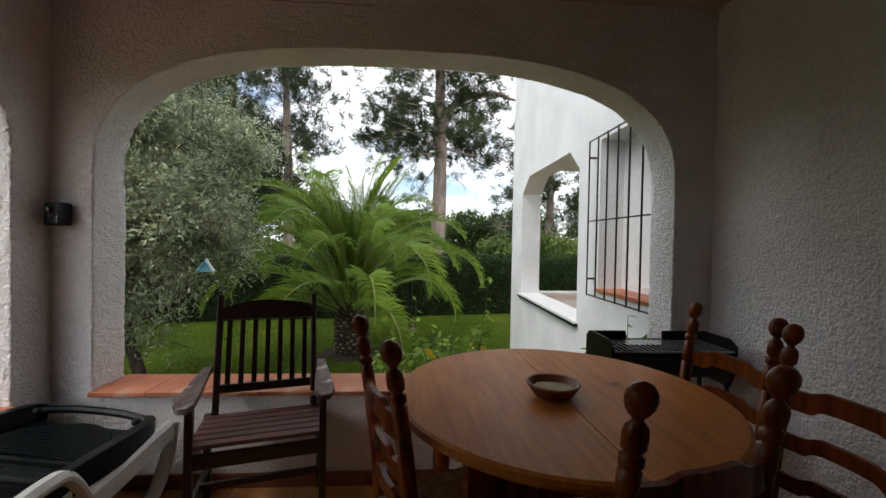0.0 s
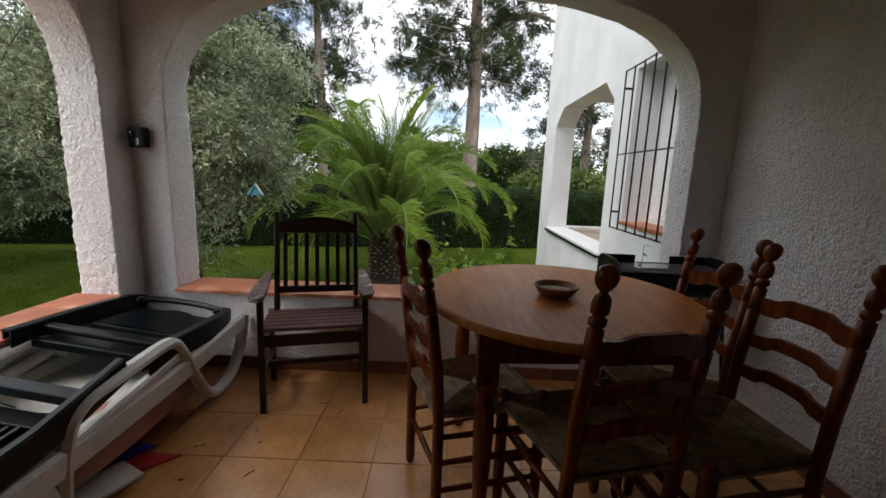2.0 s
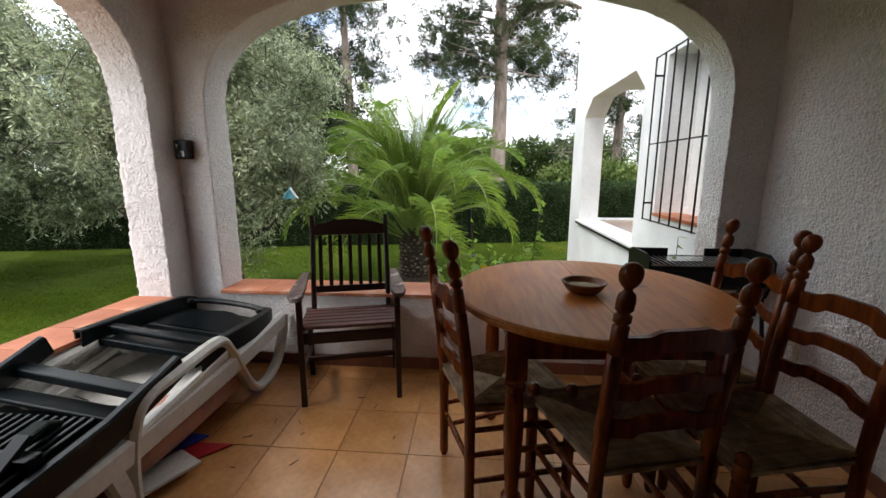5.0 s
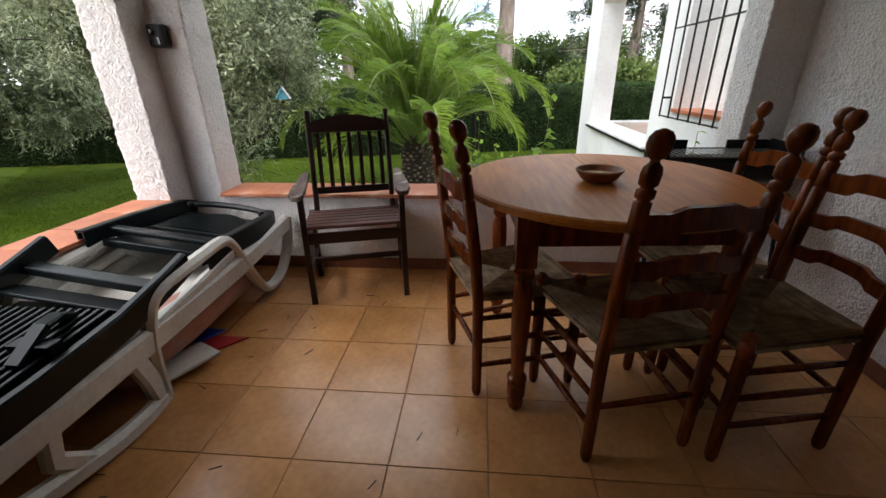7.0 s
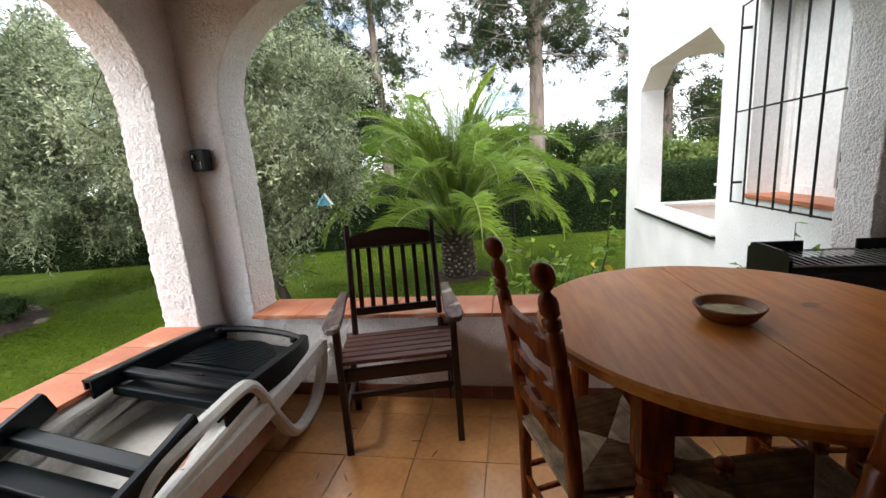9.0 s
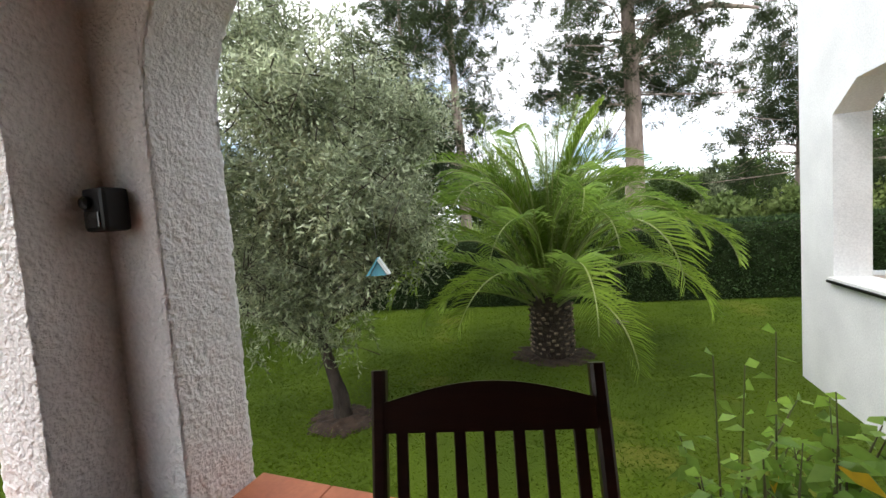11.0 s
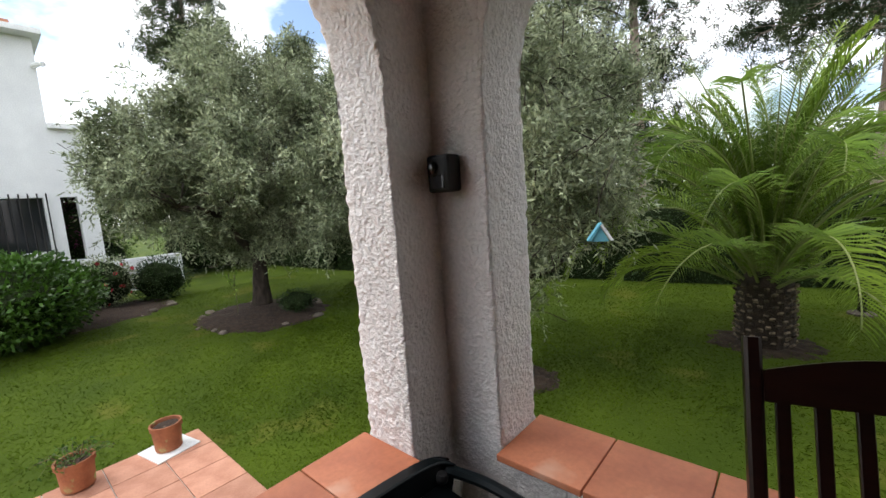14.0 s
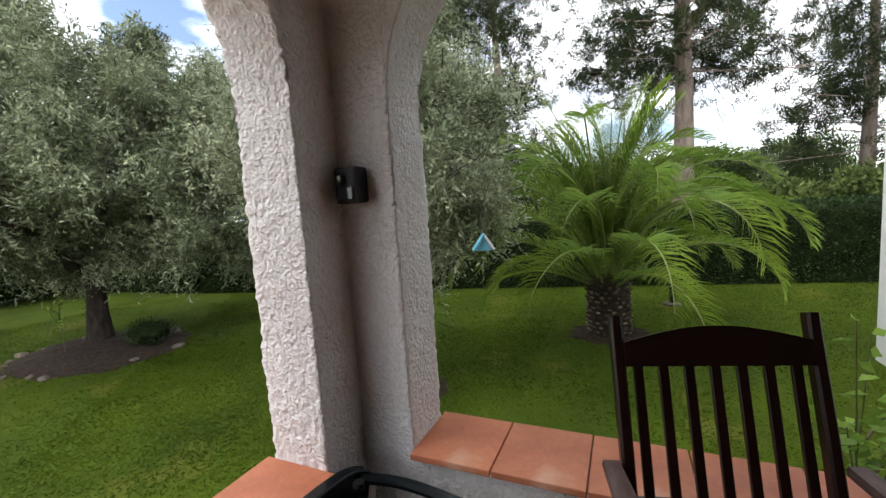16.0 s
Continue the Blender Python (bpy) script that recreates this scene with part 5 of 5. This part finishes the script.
# ---- stacked sun loungers ----
def lounger():
    e = empty("sun_lounger", pose(0.32, -1.03, FLOOR), "white plastic sun lounger with dark green slatted mats, folded flat", "sun lounger")
    L0, L1 = -1.0, 1.0   # along y
    for sx in (-1, 1):
        x = sx * 0.29
        rail = [(x, L0, 0.27), (x, -0.5, 0.27), (x, 0.0, 0.275), (x, 0.5, 0.29), (x, 0.96, 0.33)]
        part("side_rail", sweep(smooth_line(rail), 0.05, 0.10, bev=0.014), WHITE_PLASTIC, e, smooth=False)
        arm = [(x, -0.20, 0.03), (x, -0.19, 0.22), (x, -0.15, 0.37), (x, -0.08, 0.425), (x, 0.05, 0.44), (x, 0.20, 0.45), (x, 0.30, 0.455), (x, 0.37, 0.44), (x, 0.43, 0.36), (x, 0.50, 0.22), (x, 0.58, 0.09), (x, 0.66, 0.045), (x, 0.76, 0.05), (x, 0.86, 0.10), (x, 0.95, 0.22), (x, 0.985, 0.36)]
        part("arm_loop", sweep(smooth_line(arm), 0.062, 0.050, bev=0.018), WHITE_PLASTIC, e)
        leg = [(x, -0.20, 0.03), (x, -0.30, 0.02), (x, -0.42, 0.03), (x, -0.55, 0.06), (x, -0.70, 0.10), (x, -0.86, 0.16), (x, -0.98, 0.24)]
        part("leg_bow", sweep(smooth_line(leg), 0.055, 0.07, bev=0.018), WHITE_PLASTIC, e)
        part("leg_bow", sweep([(x, -0.27, 0.25), (x, -0.24, 0.15), (x, -0.22, 0.03)], 0.045, 0.07, bev=0.012), WHITE_PLASTIC, e)
        part("leg_bow", sweep([(x, -0.58, 0.25), (x, -0.60, 0.15), (x, -0.52, 0.06)], 0.045, 0.06, bev=0.012), WHITE_PLASTIC, e)
        part("upper_rail", sweep([(x, -0.16, 0.30), (x, 0.1, 0.335), (x, 0.38, 0.375)], 0.04, 0.045, bev=0.01), WHITE_PLASTIC, e)
    # shallow white bed between the rails
    bm = bmesh.new()
    rows = []
    for i in range(21):
        y = L0 + 0.02 + (L1 - L0 - 0.06) * i / 20
        rows.append([bm.verts.new((-0.27 + 0.54 * k / 8, y, 0.275 - 0.03 * math.sin(math.pi * k / 8) + 0.01 * math.sin(y * 6))) for k in range(9)])
    for a, b in zip(rows, rows[1:]):
        for k in range(8):
            bm.faces.new((a[k], a[k + 1], b[k + 1], b[k]))
    ex = bmesh.ops.extrude_face_region(bm, geom=bm.faces[:])
    bmesh.ops.translate(bm, vec=(0, 0, -0.02), verts=[v for v in ex["geom"] if isinstance(v, bmesh.types.BMVert)])
    part("bed", bm, WHITE_PLASTIC, e, smooth=False)
    for y in (0.12, 0.24, -0.06):
        part("bed_groove", sweep([(-0.25, y, 0.272), (-0.1, y - 0.02, 0.247), (0.1, y - 0.02, 0.247), (0.25, y, 0.272)], 0.006, 0.012, side=Vector((0, 1, 0))), GREEN_PLASTIC, e)

    def mat_frame(y0, y1, z0, z1, label, rail, ribs, roll):
        ln = y1 - y0
        tilt = math.degrees(math.atan2(z1 - z0, ln))
        base = pose(0, y0, z0, tilt) @ pose(0, 0, 0, 0, roll)
        mp = part("backrest", bx(-0.25, 0.10, -0.030, 0.25, ln * 0.98, -0.014, m=base), GREEN_PLASTIC, e, label)
        for sx in (-1, 1):
            # deep channel rails, open at their front end
            line = smooth_line([base @ Vector((sx * 0.285, 0.0, 0.0)), base @ Vector((sx * 0.285, ln * 0.6, 0.008)), base @ Vector((sx * 0.272, ln * 0.93, 0.006)), base @ Vector((sx * 0.235, ln + 0.01, 0.0))], 4)
            part("mat_rail", sweep([p + Vector((sx * 0.016, 0, 0)) for p in line], 0.008, 0.105, bev=0.003), GREEN_PLASTIC, mp)
            part("mat_rail", sweep([p + Vector((0, 0, 0.050)) for p in line], 0.044, 0.010, bev=0.004), GREEN_PLASTIC, mp)
            part("mat_rail", sweep([p + Vector((-sx * 0.014, 0, 0.006)) for p in line], 0.007, 0.080, bev=0.002), GREEN_PLASTIC, mp)
            part("hinge_knob", lathe([(0.0, -0.012), (0.017, -0.012), (0.019, 0.0), (0.015, 0.012), (0.0, 0.014)], 12, m=base @ pose(sx * 0.215, ln * 0.92, 0.046)), BLACK_METAL, mp, "round hinge knob")
        part("mat_bar", bx(-0.27, rail, 0.012, 0.27, rail + 0.055, 0.040, m=base, bev=0.010), GREEN_PLASTIC, mp, "smooth dark crossbar")
        part("mat_bar", bx(-0.26, rail - 0.05, -0.040, 0.26, rail - 0.02, -0.005, m=base, bev=0.006), GREEN_PLASTIC, mp)
        part("mat_bar", bx(-0.21, ln * 0.44, -0.020, 0.21, ln * 0.44 + 0.022, 0.004, m=base, bev=0.004), GREEN_PLASTIC, mp)
        part("mat_end", tube(smooth_line([base @ Vector((-0.24, ln, 0.03)), base @ Vector((-0.1, ln + 0.035, 0.035)), base @ Vector((0.1, ln + 0.035, 0.035)), base @ Vector((0.24, ln, 0.03))]), 0.018, 8), GREEN_PLASTIC, mp)
        for i in range(ribs):
            k = i / (ribs - 1)
            y = ln * (0.48 + 0.44 * k)
            w = 0.205 * math.sqrt(max(0.05, 1 - (k - 0.30) ** 2 * 1.75))
            part("mat_rib", sweep([base @ Vector((w * (j / 4 - 1), y + 0.022 * (1 - (j / 4 - 1) ** 2), -0.004)) for j in range(9)], 0.006, 0.016, side=Vector((0, 1, 0))), GREEN_PLASTIC, mp)
        part("latch", bx(-0.018, ln * 0.33, -0.016, 0.018, ln * 0.33 + 0.018, 0.012, m=base, bev=0.005), BLACK_METAL, mp, "small black latch")
    mat_frame(0.21, 0.89, 0.455, 0.405, "dark green moulded plastic backrest", 0.12, 20, 7)
    bed = part("seat_mat", bx(-0.26, L0 - 0.02, 0.372, 0.26, -0.12, 0.384, bev=0.003), GREEN_PLASTIC, e, "dark green slatted plastic mat")
    part("mat_rail", sweep([(0.285, L0 - 0.02, 0.345), (0.288, -0.55, 0.36), (0.288, -0.25, 0.385), (0.285, -0.02, 0.43), (0.28, 0.10, 0.455)], 0.038, 0.10, bev=0.008), GREEN_PLASTIC, bed)
    part("mat_rail", sweep([(-0.285, L0 - 0.02, 0.40), (-0.288, -0.55, 0.42), (-0.288, -0.15, 0.46), (-0.285, 0.08, 0.535)], 0.038, 0.09, bev=0.008), GREEN_PLASTIC, bed)
    part("mat_bar", bx(-0.30, -0.03, 0.0, 0.30, 0.03, 0.035, bev=0.008, m=pose(0.0, -0.06, 0.445, 0, 4, -6)), GREEN_PLASTIC, bed, "smooth dark crossbar")
    part("mat_bar", bx(-0.28, -0.05, 0.0, 0.28, 0.05, 0.014, bev=0.005, m=pose(0.0, -0.16, 0.418, -14, 3, -6)), GREEN_PLASTIC, bed)
    for i in range(15):
        x = -0.235 + 0.47 * i / 14
        part("mat_slat", sweep([(x, L0, 0.395), (x, -0.6, 0.40), (x, -0.24, 0.425)], 0.016, 0.026, bev=0.003), GREEN_PLASTIC, bed)
    part("lever", sweep([(0.20, -0.52, 0.42), (0.18, -0.40, 0.475), (0.15, -0.33, 0.465), (0.13, -0.27, 0.43)], 0.055, 0.022, bev=0.006), GREEN_PLASTIC, bed)
    part("mat_bracket", bx(0.12, -0.47, 0.41, 0.26, -0.42, 0.45, bev=0.006), GREEN_PLASTIC, bed)
lounger()


def beach_sheet():
    e = empty("folded_sheet", pose(0.60, -0.98, FLOOR), "folded red, blue and yellow plastic sheet under the lounger", "plastic sheet")

    def tri(name, pts, material, h):
        bm = bmesh.new()
        a = [bm.verts.new((x, y, h)) for x, y in pts]
        b = [bm.verts.new((x, y, h - 0.006)) for x, y in pts]
        bm.faces.new(a)
        bm.faces.new(b[::-1])
        for i in range(len(a)):
            j = (i + 1) % len(a)
            bm.faces.new((a[i], a[j], b[j], b[i]))
        part(name, bm, material, e)
    tri("red_panel", [(-0.10, 0.16), (0.12, 0.16), (-0.02, 0.02), (-0.10, -0.02)], RED_CLOTH, 0.012)
    tri("blue_panel", [(-0.30, 0.22), (-0.02, 0.20), (-0.08, 0.10), (-0.30, 0.06)], BLUE_CLOTH, 0.022)
    tri("yellow_panel", [(-0.22, 0.05), (-0.02, 0.0), (-0.05, -0.08), (-0.24, -0.06)], YELLOW_CLOTH, 0.030)
beach_sheet()
tagged(part("white_board", bx(-0.10, -0.16, 0, 0.07, 0.10, 0.014, m=pose(0.58, -1.04, FLOOR + 0.034, 0, -4, -28)), WHITE_PLASTIC), "small white plastic board on the floor", "board")


def pipe_cushion():
    bm = tube([(0.46, -1.25, FLOOR + 0.15), (0.47, -0.9, FLOOR + 0.16), (0.48, -0.5, FLOOR + 0.15)], [0.10, 0.12, 0.10], 14, flat=0.9)
    return tagged(part("rolled_float", bm, mat("pink_vinyl", (0.55, 0.30, 0.24), (0.45, 0.22, 0.17), 0.35, 5, 40, 0.1, 0.004), smooth=True), "rolled pinkish vinyl float under the lounger", "float")
pipe_cushion()


# ---- tiles, sills and skirting ----
def tile_mesh(name, w, d, h, bev, material):
    return finish(bx(-w / 2, -d / 2, 0, w / 2, d / 2, h, bev=bev), name, material)


S = 0.321
TX0, TY0 = 1.214, -1.128
ft = tile_mesh("tile", S - 0.004, S - 0.004, 0.006, 0.0012, TILE)
for i in range(-4, 8):
    for j in range(-11, 5):
        x, y = TX0 + (i + 0.5) * S, TY0 + (j + 0.5) * S
        x0, x1, y0, y1 = max(x - S / 2, 0.0), min(x + S / 2, ROOM_X), max(y - S / 2, ROOM_Y), min(y + S / 2, 0.0)
        if x1 - x0 < 0.02 or y1 - y0 < 0.02:
            continue
        o = new("tile", ft)
        o.parent = floor_ob
        o.matrix_basis = pose((x0 + x1) / 2, (y0 + y1) / 2, FLOOR - 0.006) @ Matrix.Diagonal(((x1 - x0) / S, (y1 - y0) / S, 1, 1))

sill_f = tagged(part("sill_front", bx(0.20, 0.0, SILL - 0.008, 3.19, 0.22, SILL + 0.001, bev=0), MORTAR), "terracotta tiled sill of the front arch", "window sill", kind="structure")
sill_l = tagged(part("sill_left", bx(-0.22, -1.70, SILL - 0.008, 0.0, -0.19, SILL + 0.001, bev=0), MORTAR), "terracotta tiled sill of the side arch", "window sill", kind="structure")
n_f = 11
wt = 2.99 / n_f
st = tile_mesh("sill_tile", wt - 0.004, 0.285, 0.022, 0.004, TERRA)
for i in range(n_f):
    o = new("sill_tile", st)
    o.parent = sill_f
    o.matrix_basis = pose(0.20 + (i + 0.5) * wt, 0.107, SILL + 0.004, 0, 0, 0.15 * (i % 3 - 1))
n_l = 6
wl_ = 1.51 / n_l
st2 = tile_mesh("sill_tile", 0.285, wl_ - 0.004, 0.022, 0.004, TERRA)
for i in range(n_l):
    o = new("sill_tile", st2)
    o.parent = sill_l
    o.matrix_basis = pose(-0.107, -0.19 - (i + 0.5) * wl_, SILL + 0.004, 0, 0, 0.15 * (i % 3 - 1))

base = tagged(part("baseboard", bx(0.0, -0.009, FLOOR, ROOM_X, -0.003, FLOOR + 0.070, bev=0), GROUT), "dark red tile skirting along the porch walls", "baseboard", kind="structure")
kt = tile_mesh("skirting_tile", S - 0.004, 0.010, 0.075, 0.002, SKIRT)
for i in range(-3, 8):
    x = TX0 + (i + 0.5) * S
    if 0.1 < x < 3.3:
        o = new("skirting_tile", kt)
        o.parent = base
        o.matrix_basis = pose(x, -0.010, FLOOR + 0.0015)
for j in range(13):
    o = new("skirting_tile", kt)
    o.parent = base
    o.matrix_basis = pose(ROOM_X - 0.010, -0.17 - j * S, FLOOR + 0.0015, 0, 0, 90)

patio_ob = bpy.data.objects["patio"]
pt = tile_mesh("patio_tile", 0.365, 0.365, 0.014, 0.002, PATIO)
for i in range(9):
    for j in range(12):
        o = new("patio_tile", pt)
        o.parent = patio_ob
        o.matrix_basis = pose(-3.34 + i * 0.373, -0.018 - j * 0.373, PZ - 0.013, 0, 0, random.uniform(-0.5, 0.5))


# ---- litter and cracks ----
def needle_litter():
    rng = np.random.default_rng(61)
    V, F = [], []
    spots = [(1.62, -1.33), (1.50, -1.52), (0.98, -1.50), (1.75, -1.30), (0.75, -0.75), (0.80, -0.95), (0.70, -1.15), (0.95, -0.62), (1.05, -0.9), (0.62, -1.55), (0.7, -1.62), (1.3, -0.45), (1.45, -0.7)]
    for x, y in spots + [(rng.uniform(0.6, 1.2), rng.uniform(-1.7, -0.3)) for _ in range(4)]:
        a = rng.uniform(0, 6.28)
        ln = rng.uniform(0.010, 0.024)
        d, s = np.array([math.cos(a), math.sin(a), 0]) * ln, np.array([-math.sin(a), math.cos(a), 0]) * 0.0009
        c = np.array([x, y, FLOOR])
        k = len(V)
        for zz in (0.0006, 0.0032):
            V.extend([c - d - s + [0, 0, zz], c + d - s + [0, 0, zz], c + d + s + [0, 0, zz], c - d + s + [0, 0, zz]])
        F.extend([(k + 4, k + 5, k + 6, k + 7), (k, k + 1, k + 5, k + 4), (k + 2, k + 3, k + 7, k + 6), (k + 1, k + 2, k + 6, k + 5), (k + 3, k, k + 4, k + 7)])
    tagged(new("pine_litter", np_mesh("pine_litter", V, F, BARK)), "dry brown pine needles scattered on the tiles", "litter", kind="stuff")
needle_litter()
crack = bmesh.new()
tube([(0.42 + 0.05 * i, -0.0065, 2.44 + 0.012 * noise.noise(Vector((i * 0.7, 3, 0)))) for i in range(24)], [0.0022] * 24, 4, crack)
tagged(part("wall_crack", crack, CRACK), "thin hairline crack in the plaster above the arch", "crack", kind="structure")
